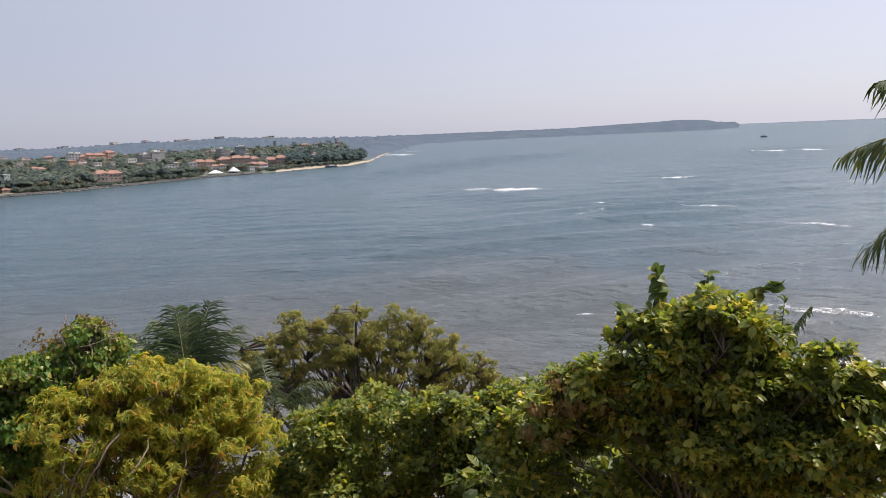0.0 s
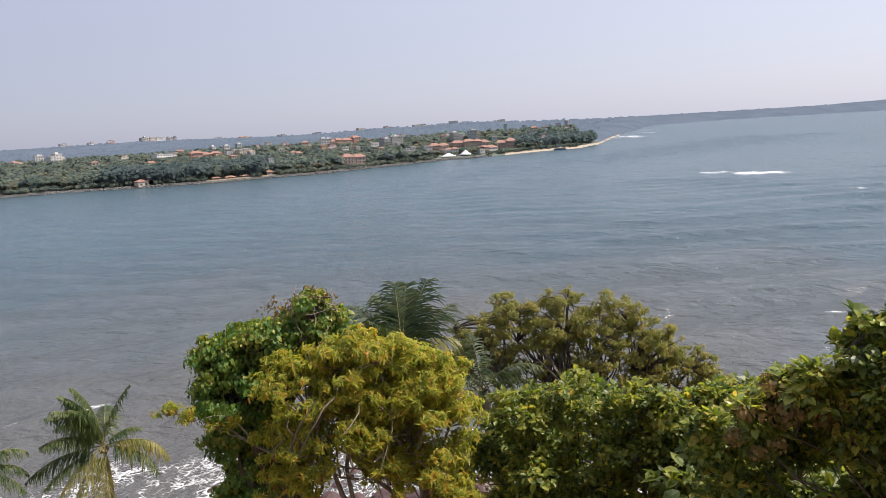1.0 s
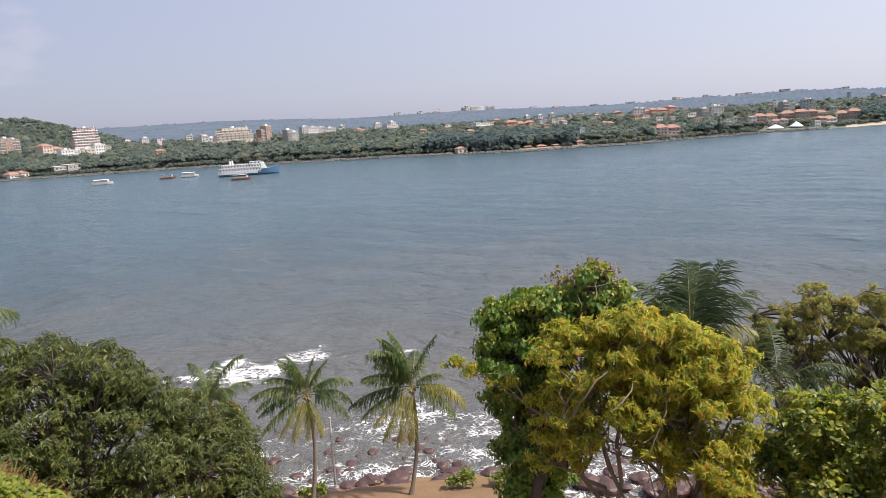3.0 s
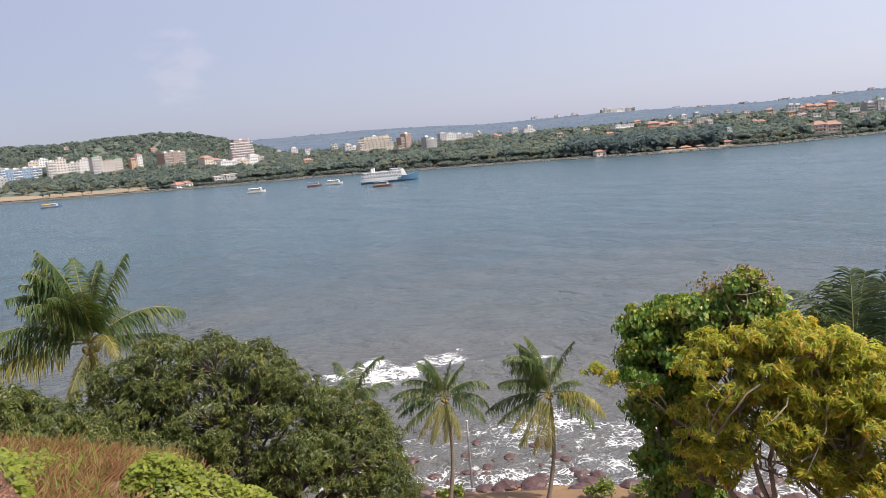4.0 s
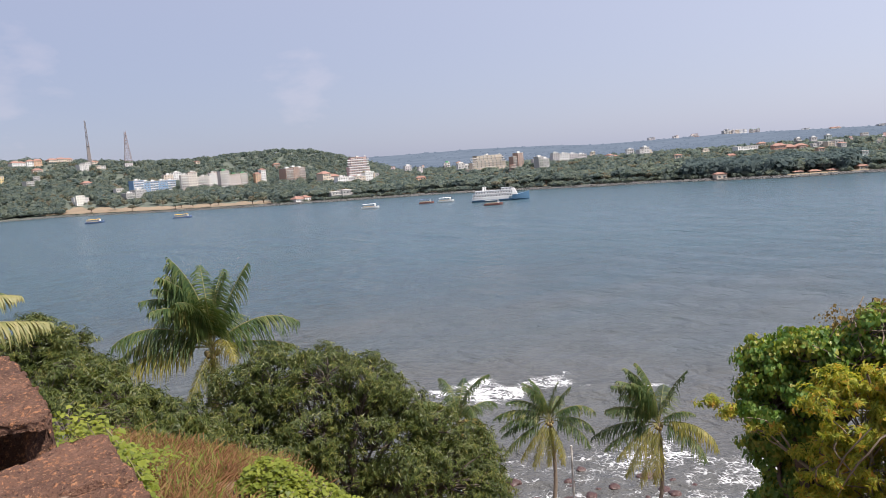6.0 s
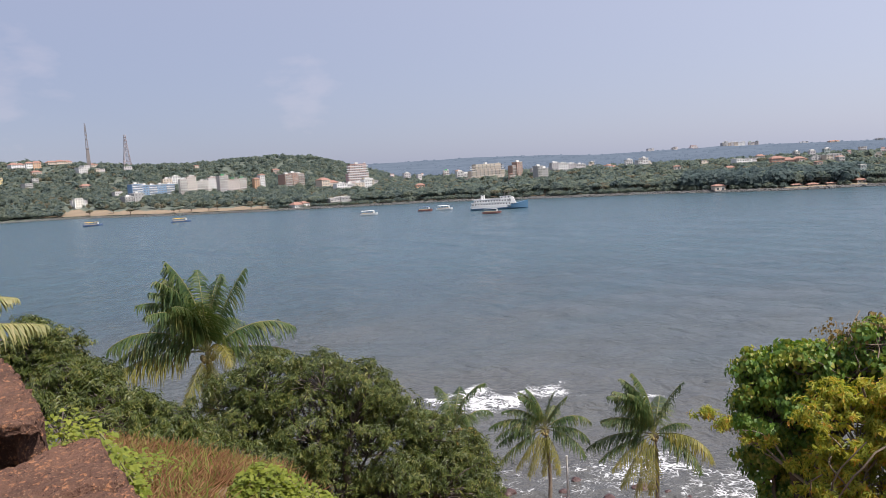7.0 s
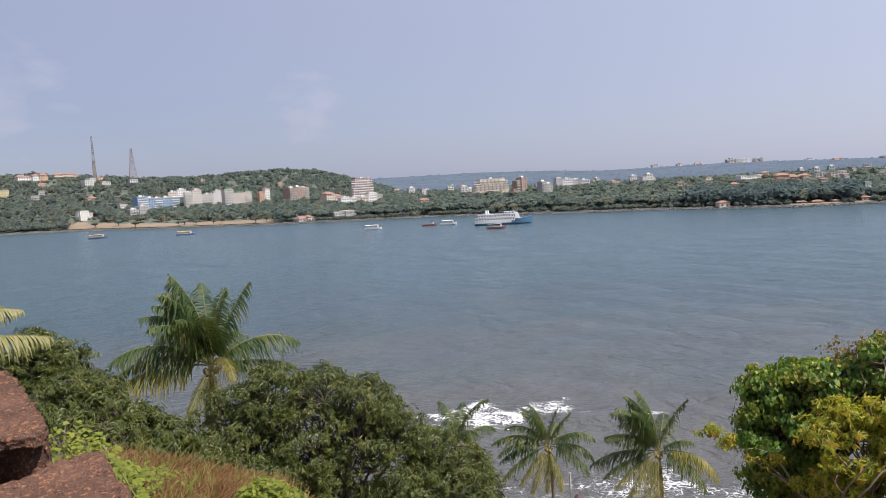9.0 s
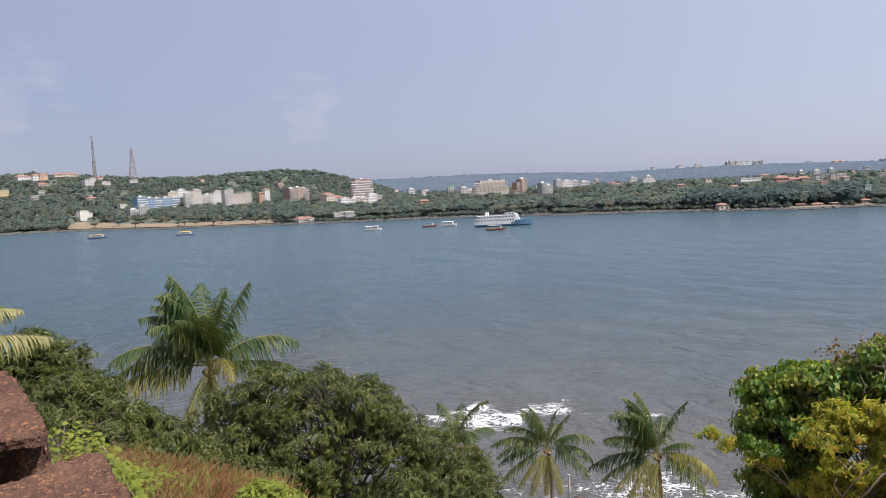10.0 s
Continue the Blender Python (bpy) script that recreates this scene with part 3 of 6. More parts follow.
def tree(name, label, base, clumps, leaf, count, size, material, habit, r0=0.15, seed=1, fork=0.45, sprays=26, category="tree", bark=None, reach=(0.5, 1.12), spread=(0.2, 0.4), vary=0.28, twig=0.09, young=None, sunlit_leaf=None, sunlit_size=0.0, sunlit_share=0.25):
    g = np.random.default_rng(seed)
    root = thing(name, base, label, category)
    base = np.asarray(base, float)
    c = np.asarray(clumps, float).copy()
    c[:, :3] -= base
    hearts = spray_hearts(c, sprays, g, reach, spread)
    big_mesh("trunk", *limbs((0, 0, -0.4), c, hearts, g, r0, fork, twig), bark or M_BARK, root, True)
    # young: paler leaf colour on upward sprays, standing in for sunlight on the tops
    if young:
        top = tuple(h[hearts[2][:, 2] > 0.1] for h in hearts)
        p, turn = crown_points(top, int(count * sunlit_share), g, habit)
        co, f = scatter(sunlit_leaf or leaf, p + np.array([0, 0, 0.03]), turn, (sunlit_size or size) * np.exp(g.normal(0, vary, len(p)).clip(-2 * vary, 2 * vary)))
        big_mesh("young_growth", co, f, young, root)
    p, turn = crown_points(hearts, count, g, habit)
    co, f = scatter(leaf, p, turn, size * np.exp(g.normal(0, vary, len(p)).clip(-2 * vary, 2 * vary)))
    big_mesh("crown", co, f, material, root)
    return root


# ---- coconut palms ----
WIND = np.array([-0.78, 0.45, 0.0])


def frond(g, length, az, lift, droop, wind, leaflet=0.92, pairs=84, sag=0.9, twist=0.0, sweep=0.5, broad=1.0, wild=0.15):
    """One frond from the crown's heart: rib (points, radii) and leaflets."""
    n = 14
    s = np.linspace(0, 1, n)
    ang = lift - droop * s ** 1.5
    step = length / (n - 1)
    head = np.array([math.sin(az), math.cos(az), 0])
    p = [np.zeros(3)]
    for a, q in zip(ang[:-1], s[:-1]):
        w = WIND * wind * q * q
        d = head * math.cos(a) + np.array([0, 0, math.sin(a)]) + w
        p.append(p[-1] + d / np.linalg.norm(d) * step)
    p = np.array(p)
    rib = tube(p, np.linspace(0.045, 0.008, n) * length / 4.5, 5)
    t = np.linspace(0.16, 0.99, pairs)
    at = np.stack([np.interp(t, s, p[:, k]) for k in range(3)], 1)
    tan = np.stack([np.interp(t, s, np.gradient(p[:, k])) for k in range(3)], 1)
    tan /= np.linalg.norm(tan, axis=1)[:, None]
    side = np.cross(tan, np.array([0, 0, 1.0]))
    side /= np.linalg.norm(side, axis=1)[:, None] + 1e-9
    side += 0.25 * twist * np.cross(side, tan)
    pieces = []
    size = leaflet * length / 4.5 * 1.35 * np.sin(np.clip(t * 2.6 + 0.45, 0, 2.95)) ** 0.7
    size = size * g.uniform(0.6, 1.12, pairs) * (1 + 0.15 * np.sin(t * 31 + g.uniform(0, 6)))
    for sg in (-1, 1):
        d0 = side * sg * 0.9 + tan * sweep + g.normal(size=tan.shape) * wild
        d0[:, 2] += 0.25 - 0.5 * sag
        d0 += WIND * wind * 0.8
        pts = [at]
        d = d0
        for k in range(3):
            d = d / np.linalg.norm(d, axis=1)[:, None]
            pts.append(pts[-1] + d * (size / 3)[:, None])
            d = d + np.array([0, 0, -sag * (0.42 + 0.42 * k)]) * g.uniform(0.6, 1.3, (pairs, 1)) + g.normal(size=d.shape) * wild * 0.6
        pts = np.stack(pts, 1)
        wv = tan * (0.03 * broad * length / 4.5)
        wid = np.array([0.7, 1.0, 0.75, 0.08])[None, :, None]
        co = np.concatenate([pts - wv[:, None] * wid, pts + wv[:, None] * wid], 1).reshape(-1, 3)
        i = (np.arange(pairs) * 8)[:, None, None]
        q = np.array([[0, 1, 5, 4], [1, 2, 6, 5], [2, 3, 7, 6]])[None] + i
        pieces.append((co, q.reshape(-1, 4)))
    return rib, merge(pieces)


def palm(label, foot, heart, fronds, seed, length=4.6, wind=0.35, dry=2, nuts=True, trunk_r=0.16, lean=0.6, sag=1.45, leaflet=0.92, sweep=0.5, broad=1.0, pairs=84, green=None, faded=None):
    """Coconut palm: trunk, ringed; fronds one by one; nuts. fronds: (bearing, lift, droop, share of the length)."""
    g = np.random.default_rng(seed)
    root = thing("coconut_palm", foot, label, "palm tree", "coconut palms")
    foot, heart = np.asarray(foot, float), np.asarray(heart, float)
    top = heart - foot
    t = np.linspace(0, 1, 16)
    line = top[None] * t[:, None] + np.outer(np.sin(t * np.pi) * lean, [0.6, -0.5, 0])
    rad = trunk_r * (1.25 - 0.45 * t) * (1 + 0.05 * np.sin(np.arange(16) * 2.1))
    rad[0] *= 1.4
    big_mesh("trunk", *tube(line, rad, 9), M_PALMBARK, root, True)
    for i, (az, lift, droop, *own) in enumerate(fronds):
        old = i >= len(fronds) - dry
        rib, leaf = frond(g, length * (own[0] if own else g.uniform(0.85, 1.08)), radians(az), radians(lift), radians(droop), wind, leaflet, pairs, sag + (0.4 if old else 0), g.uniform(-1, 1), sweep, broad)
        stem = big_mesh("frond", rib[0] + top, rib[1], M_RACHIS, root, True)
        big_mesh("foliage", leaf[0] + top, leaf[1], (faded or M_PALMDRY) if old else (green or M_PALM), stem)
    if nuts:
        for k in range(7):
            bm = bmesh.new()
            bmesh.ops.create_icosphere(bm, subdivisions=2, radius=0.13)
            a = k * 0.9
            for v in bm.verts:
                v.co = Vector((v.co.x, v.co.y, v.co.z * 1.25)) + Vector(top) + Vector((0.26 * math.cos(a), 0.26 * math.sin(a), -0.28 - 0.08 * (k % 3)))
            part("coconut", bm, M_NUT, root, smooth=True)
    return root


M_NUT = plain("coconut_husk", (0.16, 0.12, 0.04), 0.6)


# ---- trees and shrubs on the fort's hillside ----
M_DARKBARK = surface("dark_bark", (0.05, 0.04, 0.032), (0.10, 0.08, 0.065), 3, 25, 0.9, 0.01)
M_PALEBARK = surface("pale_bark", (0.13, 0.105, 0.075), (0.22, 0.18, 0.13), 3, 25, 0.9, 0.01)
MANGO_LEAF, HEART, OVAL = slim(0.3, 0.25), heart(0.95), oval(0.56, 0.25)
TUFT_LEAF = slim(0.34, 0.3)


def gz(x, y):
    return float(land_z(math.degrees(math.atan2(x, y)), math.hypot(x, y)))


def on_ground(x, y):
    return (x, y, gz(x, y))


# young: upper vine leaves carry painted sunlight in a paler green
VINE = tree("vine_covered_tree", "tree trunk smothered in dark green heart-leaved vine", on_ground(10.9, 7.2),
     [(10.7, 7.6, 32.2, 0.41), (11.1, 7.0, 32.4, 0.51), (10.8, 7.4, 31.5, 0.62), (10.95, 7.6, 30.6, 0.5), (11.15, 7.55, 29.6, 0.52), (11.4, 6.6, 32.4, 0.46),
      (11.6, 6.1, 32.8, 0.41), (11.8, 5.8, 32.5, 0.36), (11.4, 6.5, 31.7, 0.57), (11.15, 7.4, 28.8, 0.55), (11.15, 7.4, 28.0, 0.55), (11.15, 7.1, 30.9, 0.55), (11.25, 7.25, 29.9, 0.55), (11.35, 7.1, 29.0, 0.58), (11.05, 7.2, 31.9, 0.5), (11.3, 6.8, 32.15, 0.46), (11.45, 6.3, 32.4, 0.45)], HEART, 54000, 0.057, M_VINE, "shingle", 0.2, 11, 0.7, 44, young=M_SUNLIT, sunlit_share=0.12, bark=M_DARKBARK, reach=(0.35, 1.02), spread=(0.22, 0.38))
YELLOW = tree("yellowing_tree", "yellow-green feathery tree with bare crooked limbs", on_ground(10.9, 5.0),
     [(10.4, 5.9, 31.8, 0.62), (10.7, 5.2, 32.0, 0.66), (11.0, 4.6, 31.9, 0.71), (11.3, 4.0, 31.7, 0.62), (11.4, 3.6, 31.1, 0.44), (11.1, 4.3, 30.9, 0.83), (10.8, 5.1, 30.9, 0.83),
      (10.3, 5.9, 30.9, 0.6), (10.2, 6.1, 30.3, 0.45), (11.1, 4.5, 30.2, 0.55), (11.3, 3.9, 30.2, 0.5), (11.3, 3.6, 29.7, 0.4)], TUFT_LEAF, 84000, 0.078, M_YELLOW, "tuft", 0.13, 12, 0.35, 64, bark=M_PALEBARK, reach=(0.4, 1.2), spread=(0.12, 0.26), twig=0.07, vary=0.3)
tree("feathery_tree", "open-crowned feathery tree with thin dark branches", on_ground(19.3, 2.2),
     [(19.0, 4.9, 30.0, 0.75), (19.1, 4.1, 30.6, 0.69), (19.3, 2.8, 30.5, 0.85), (19.5, 1.5, 30.2, 0.9), (19.5, 0.4, 29.8, 0.70), (19.5, -0.5, 29.2, 0.66), (19.5, -1.0, 28.7, 0.55),
      (19.3, 3.3, 29.5, 0.85), (19.4, 1.8, 29.3, 0.95), (19.5, 0.5, 28.7, 0.79), (19.0, 4.5, 29.4, 0.55), (18.7, 5.5, 29.4, 0.5), (19.4, 2.6, 28.6, 0.7), (19.5, 1.0, 28.0, 0.7)], TUFT_LEAF, 80000, 0.075, M_FEATHER, "tuft", 0.2, 13, 0.4, 66, bark=M_DARKBARK, reach=(0.4, 1.25), spread=(0.09, 0.22), twig=0.09, vary=0.3)
# young: brighter top leaves here imitate direct sun
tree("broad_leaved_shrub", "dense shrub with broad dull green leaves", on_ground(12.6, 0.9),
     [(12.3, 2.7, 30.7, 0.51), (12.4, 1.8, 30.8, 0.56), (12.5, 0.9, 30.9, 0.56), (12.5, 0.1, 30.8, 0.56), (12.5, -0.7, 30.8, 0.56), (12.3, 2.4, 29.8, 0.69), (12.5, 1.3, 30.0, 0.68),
      (12.5, 0.4, 30.0, 0.68), (12.5, -0.5, 30.0, 0.68), (12.4, 3.4, 29.8, 0.5), (12.3, 2.6, 28.9, 0.7), (12.5, 1.5, 29.0, 0.7), (12.5, 0.4, 29.0, 0.7), (12.5, -0.8, 29.0, 0.7)], OVAL, 30000, 0.09, M_BROAD, "spray", 0.06, 14, 0.3, 22, "shrub", bark=M_DARKBARK, young=M_SUNLIT, sunlit_leaf=HEART, sunlit_size=0.085, sunlit_share=0.16, reach=(0.1, 1.22), spread=(0.22, 0.46), vary=0.3)
# young: sunlit crown tops again painted with paler leaves
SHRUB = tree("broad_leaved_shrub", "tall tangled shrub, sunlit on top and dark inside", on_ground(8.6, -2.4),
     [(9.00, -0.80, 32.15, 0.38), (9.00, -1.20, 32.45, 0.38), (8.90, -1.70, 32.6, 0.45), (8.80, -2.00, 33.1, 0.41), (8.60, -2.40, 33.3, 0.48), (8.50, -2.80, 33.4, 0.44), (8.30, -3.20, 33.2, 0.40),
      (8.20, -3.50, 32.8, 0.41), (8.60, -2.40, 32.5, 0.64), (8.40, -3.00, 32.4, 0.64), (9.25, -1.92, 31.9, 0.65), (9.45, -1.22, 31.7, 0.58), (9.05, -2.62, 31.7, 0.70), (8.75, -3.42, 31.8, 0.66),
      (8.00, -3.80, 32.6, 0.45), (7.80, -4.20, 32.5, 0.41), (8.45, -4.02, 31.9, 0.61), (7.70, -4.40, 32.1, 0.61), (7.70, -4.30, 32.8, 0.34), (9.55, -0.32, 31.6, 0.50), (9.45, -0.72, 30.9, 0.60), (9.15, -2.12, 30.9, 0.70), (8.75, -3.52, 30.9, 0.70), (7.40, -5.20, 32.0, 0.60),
      (8.2, -2.5, 33.1, 0.46), (8.4, -2.0, 33.3, 0.39), (8.3, -2.2, 32.9, 0.50), (8.5, -1.6, 32.8, 0.43), (8.0, -3.0, 32.7, 0.54), (7.7, -3.6, 33.0, 0.43), (8.0, -3.6, 32.1, 0.64), (8.4, -2.7, 32.0, 0.68), (7.5, -4.1, 32.3, 0.59), (8.2, -3.2, 31.6, 0.66), (7.6, -3.9, 31.8, 0.60), (8.8, -2.0, 32.0, 0.61), (8.1, -2.6, 33.7, 0.31), (8.0, -2.9, 33.5, 0.42)], OVAL, 66000, 0.078, M_BROAD, "spray", 0.05, 15, 0.3, 20, "shrub", bark=M_DARKBARK, young=M_SUNLIT, sunlit_leaf=HEART, sunlit_size=0.075, sunlit_share=0.26, reach=(0.1, 1.12), spread=(0.2, 0.42), vary=0.35)
tree("mango_tree", "spreading mango tree with drooping dark green leaves", on_ground(5.6, 13.8),
     [(3.9, 14.5, 31.45, 0.72), (4.6, 14.3, 31.8, 0.71), (5.4, 14.0, 31.7, 0.73), (6.2, 13.6, 31.4, 0.74), (6.8, 13.4, 30.9, 0.66), (7.4, 13.0, 30.3, 0.67), (8.1, 12.6, 29.8, 0.61),
      (4.0, 14.5, 30.7, 0.90), (5.1, 14.1, 30.7, 1.02), (6.3, 13.6, 30.3, 1.03), (7.3, 13.1, 29.6, 0.80), (5.4, 14.0, 29.7, 0.98), (7.9, 12.9, 29.1, 0.75), (6.9, 13.3, 28.9, 0.9), (8.3, 12.5, 29.0, 0.55), (6.0, 13.8, 28.8, 0.9), (4.6, 14.2, 29.6, 0.9), (8.1, 12.1, 29.2, 0.5), (7.6, 12.2, 29.5, 0.7), (6.6, 12.6, 29.6, 0.8), (7.9, 11.9, 28.6, 0.7), (3.4, 14.3, 30.9, 0.6), (3.2, 14.0, 30.2, 0.7), (4.2, 13.6, 30.3, 0.7)], MANGO_LEAF, 126000, 0.08, M_MANGO, "whorl", 0.2, 16, 0.3, 60, bark=M_DARKBARK, twig=0.06, reach=(0.5, 1.06), spread=(0.16, 0.34))
tree("mango_tree", "low mango tree beside the grassy bank", on_ground(1.6, 17.8),
     [(0.7, 18.0, 32.7, 0.58), (1.3, 18.0, 32.4, 0.58), (0.2, 18.0, 32.4, 0.56), (1.9, 17.9, 31.5, 0.6), (2.7, 17.8, 30.6, 0.6), (3.3, 17.7, 29.9, 0.6), (1.4, 17.9, 31.7, 0.70),
      (2.1, 17.9, 30.7, 0.64), (0.8, 18.0, 31.9, 0.70), (-0.4, 18.0, 31.6, 0.9), (2.2, 13.3, 31.4, 0.45), (2.9, 13.0, 31.0, 0.48), (3.5, 12.8, 30.9, 0.45), (1.5, 13.3, 32.0, 0.4), (0.9, 13.3, 32.3, 0.35), (0.3, 13.5, 32.4, 0.4), (2.5, 13.8, 31.5, 0.5), (2.0, 13.9, 31.9, 0.45), (1.5, 14.2, 32.2, 0.45), (3.0, 13.6, 31.0, 0.5), (0.9, 14.6, 32.5, 0.45)], MANGO_LEAF, 84000, 0.082, M_MANGO, "whorl", 0.18, 17, 0.3, 56, bark=M_DARKBARK, twig=0.06, reach=(0.5, 1.06), spread=(0.16, 0.34))

tree("undergrowth", "dense dark undergrowth on the slope below the shrubs", on_ground(13.5, -2.0),
     [(14.0, -1.6, 30.2, 1.0), (13.6, -3.0, 30.4, 1.0), (13.2, -4.6, 30.2, 1.0), (12.6, -6.0, 30.2, 1.1), (14.2, 0.0, 29.6, 1.0), (14.4, 1.6, 29.4, 1.0), (14.4, 3.0, 29.2, 0.9), (13.6, -2.2, 28.6, 1.2), (14.2, 0.4, 28.2, 1.2), (12.8, -5.0, 28.6, 1.2),
      (14.2, 2.6, 28.0, 1.0), (11.6, -7.2, 30.4, 1.0), (10.7, -0.6, 30.2, 0.8), (10.5, -1.6, 30.4, 0.8), (10.2, -2.6, 30.5, 0.8), (9.9, -3.6, 30.6, 0.8), (9.4, -4.8, 30.7, 0.8), (10.4, -2.0, 29.4, 0.9), (9.8, -4.0, 29.5, 0.9)], OVAL, 22000, 0.15, M_BROAD, "spray", 0.1, 18, 0.3, 20, "undergrowth", vary=0.4)



def withered(parent, clumps, count, size, seed):
    """Dry brown vine leaves hanging over part of a crown."""
    g = np.random.default_rng(seed)
    c = np.asarray(clumps, float)
    c[:, :3] -= np.array(parent.location)
    p, turn = crown_points(spray_hearts(c, 14, g, (0.7, 1.1), (0.2, 0.4)), count, g, "shingle")
    big_mesh("withered_vine", *scatter(HEART, p, turn, size * g.uniform(0.6, 1.3, len(p))), M_WITHERED, parent)["label"] = "brown dried vine leaves"


withered(SHRUB, [(8.95, -0.85, 32.2, 0.4), (8.95, -1.2, 32.5, 0.4), (8.8, -1.6, 32.6, 0.4)], 2000, 0.05, 141)
withered(VINE, [(11.35, 6.5, 32.75, 0.42), (11.55, 6.1, 32.95, 0.4)], 260, 0.05, 142)

# ---- coconut palms ----
def swept(n, seed, top=80, low=-42, droop=66):
    """Frond poses round a crown, young ones upright and old ones hanging."""
    g = np.random.default_rng(seed)
    return [(i * 137.5 + g.uniform(-15, 15), top - (top - low) * (i / n) ** 0.9 + g.uniform(-8, 8), droop + g.uniform(-12, 26)) for i in range(n)]


# fronds as they hang in the wind: bearing, lift, droop; the oldest last
PALM_A = [(270, 82, 75, 0.92), (290, 84, 62, 0.95), (225, 78, 85, 0.85), (283, 86, 35), (300, 88, 50), (260, 84, 60, 0.95), (320, 80, 55, 0.95), (13, 86, 40, 0.9), (60, 84, 45, 0.85), (283, 76, 95, 0.95), (250, 72, 95, 0.9), (193, 80, 75, 0.8), (103, 84, 30, 0.8), (103, 68, 22, 0.95), (103, 36, 75, 1.0), (283, 40, 88, 1.05),
          (290, 26, 75, 0.95), (40, 40, 80), (340, 40, 80), (95, 2, 30, 0.9), (283, 8, 48, 1.0), (172, 34, 115, 0.7), (240, -46, 25, 0.7), (205, -66, 15, 0.65), (185, -50, 25, 0.6)]
PALM_C = [(309, 86, 40, 0.85), (295, 80, 60, 0.85), (325, 78, 55, 0.85), (129, 84, 40, 0.75), (129, 66, 40, 0.75), (309, 55, 85, 0.9), (309, 30, 80), (300, 18, 80), (129, 38, 85, 0.95), (20, 50, 80), (60, 40, 80), (309, 0, 60), (295, -20, 45), (129, 10, 75, 0.95), (140, -10, 60, 0.95),
          (275, -35, 35, 0.9), (255, -50, 25, 0.9), (219, -70, 8, 0.85), (180, -50, 25, 0.85)]
PALM_D = [(317, 88, 30), (305, 84, 45), (330, 82, 50), (300, 76, 65), (345, 80, 50, 0.95), (317, 70, 75, 0.95), (275, 80, 55, 0.9), (137, 74, 45, 0.95), (317, 40, 75), (300, 48, 90), (137, 40, 70, 0.6), (60, 50, 80), (10, 40, 80), (317, 5, 60), (305, -10, 50), (160, -5, 70, 0.95),
          (290, -22, 45), (255, -52, 25, 0.95), (230, -66, 12, 0.9), (150, 12, 85, 1.05), (275, -38, 35, 0.95)]
palm("coconut palm with full crown, fronds blown by wind", on_ground(6.9, 35.4), (8.45, 35.0, 28.05), PALM_A, 21, 4.5, 0.12, 5, sag=1.55, leaflet=1.25, pairs=84, broad=0.9, faded=M_PALMGOLD)
palm("slender coconut palm by the sea wall, leaning", on_ground(37.4, 47.0), (38.3, 47.4, 13.6), PALM_C, 22, 4.6, 0.3, 4, sag=1.45, leaflet=1.05, faded=M_PALMGOLD)
palm("coconut palm by the sea wall with windblown fronds", on_ground(43.6, 41.2), (44.8, 41.4, 13.2), PALM_D, 23, 5.4, 0.35, 5, sag=1.35, leaflet=1.1, faded=M_PALMGOLD)
palm("small coconut palm behind the mango tree", on_ground(21.0, 34.2), (21.0, 34.0, 21.4), swept(13, 4, 84, -10, 70), 24, 3.4, 0.4, 3)
palm("coconut palm with pale fronds beyond the bank", on_ground(-2.0, 15.8), (-1.78, 15.5, 33.6), [(80, 42, 85), (60, 65, 80), (110, -30, 30), (200, 60, 70), (260, 30, 70), (320, 50, 70), (20, 20, 70), (150, 10, 60), (89, 30, 50, 0.88), (97, 8, 24, 1.0)], 25, 2.72, 0.0, 2, faded=M_PALMPALE)
palm("coconut palm with upright fronds behind the yellow tree", on_ground(16.0, 6.2), (15.9, 6.05, 30.2), [(10, 72, 60, 1.0), (345, 62, 85, 0.95), (35, 80, 45, 0.95), (60, 86, 25, 1.0), (88, 84, 32, 1.0), (112, 76, 36, 1.08), (126, 62, 55, 1.0), (300, 80, 60, 0.85), (345, 36, 90, 0.8), (150, 62, 105, 0.8), (128, 8, 75, 0.6)], 26, 2.2, 0.0, 2, False, sag=0.8, leaflet=1.45, sweep=0.7, broad=1.2, pairs=62, green=M_PALMDEEP, faded=M_PALMPALE)
palm("low coconut palm under the feathery tree", on_ground(16.6, 4.4), (16.4, 4.3, 29.7), [(340, 60, 80, 0.9), (350, 40, 90), (160, 50, 90), (150, 25, 80), (250, 60, 80, 0.8), (60, 70, 60), (325, 15, 75), (270, 30, 80, 0.8)], 29, 1.6, 0.0, 0, False, sag=1.1, leaflet=1.3, broad=1.0, pairs=46, green=M_PALMDEEP)
palm("near coconut palm with dark hanging fronds", on_ground(11.3, -9.9), (11.0, -9.8, 35.45), [(14, 34, 46, 0.77), (20, 14, 46, 0.82), (14, -14, 38, 0.84), (120, 40, 80), (100, -35, 40), (180, 20, 80)], 27, 4.5, 0.0, 0, sag=1.1, leaflet=1.4, sweep=0.65, pairs=76)


def dry_tangle(parent, centre, radius, count, seed, thick=1.0, name="dry_stem"):
    """Dead twisted vine stems over the leaves."""
    g = np.random.default_rng(seed)
    for k in range(count):
        d = g.normal(size=3)
        d /= np.linalg.norm(d)
        a = np.array(centre) + d * radius * g.uniform(0.6, 1.05)
        way = np.cross(d, g.normal(size=3))
        t = np.linspace(-1, 1, 7)[:, None]
        big_mesh(name, *tube(a + way * t * radius * 0.5 - d * t ** 2 * radius * 0.25 + g.normal(size=(7, 3)) * 0.02, np.linspace(0.011, 0.005, 7) * thick, 4), M_BARK, parent, True)


vine_at = np.array(VINE.location)
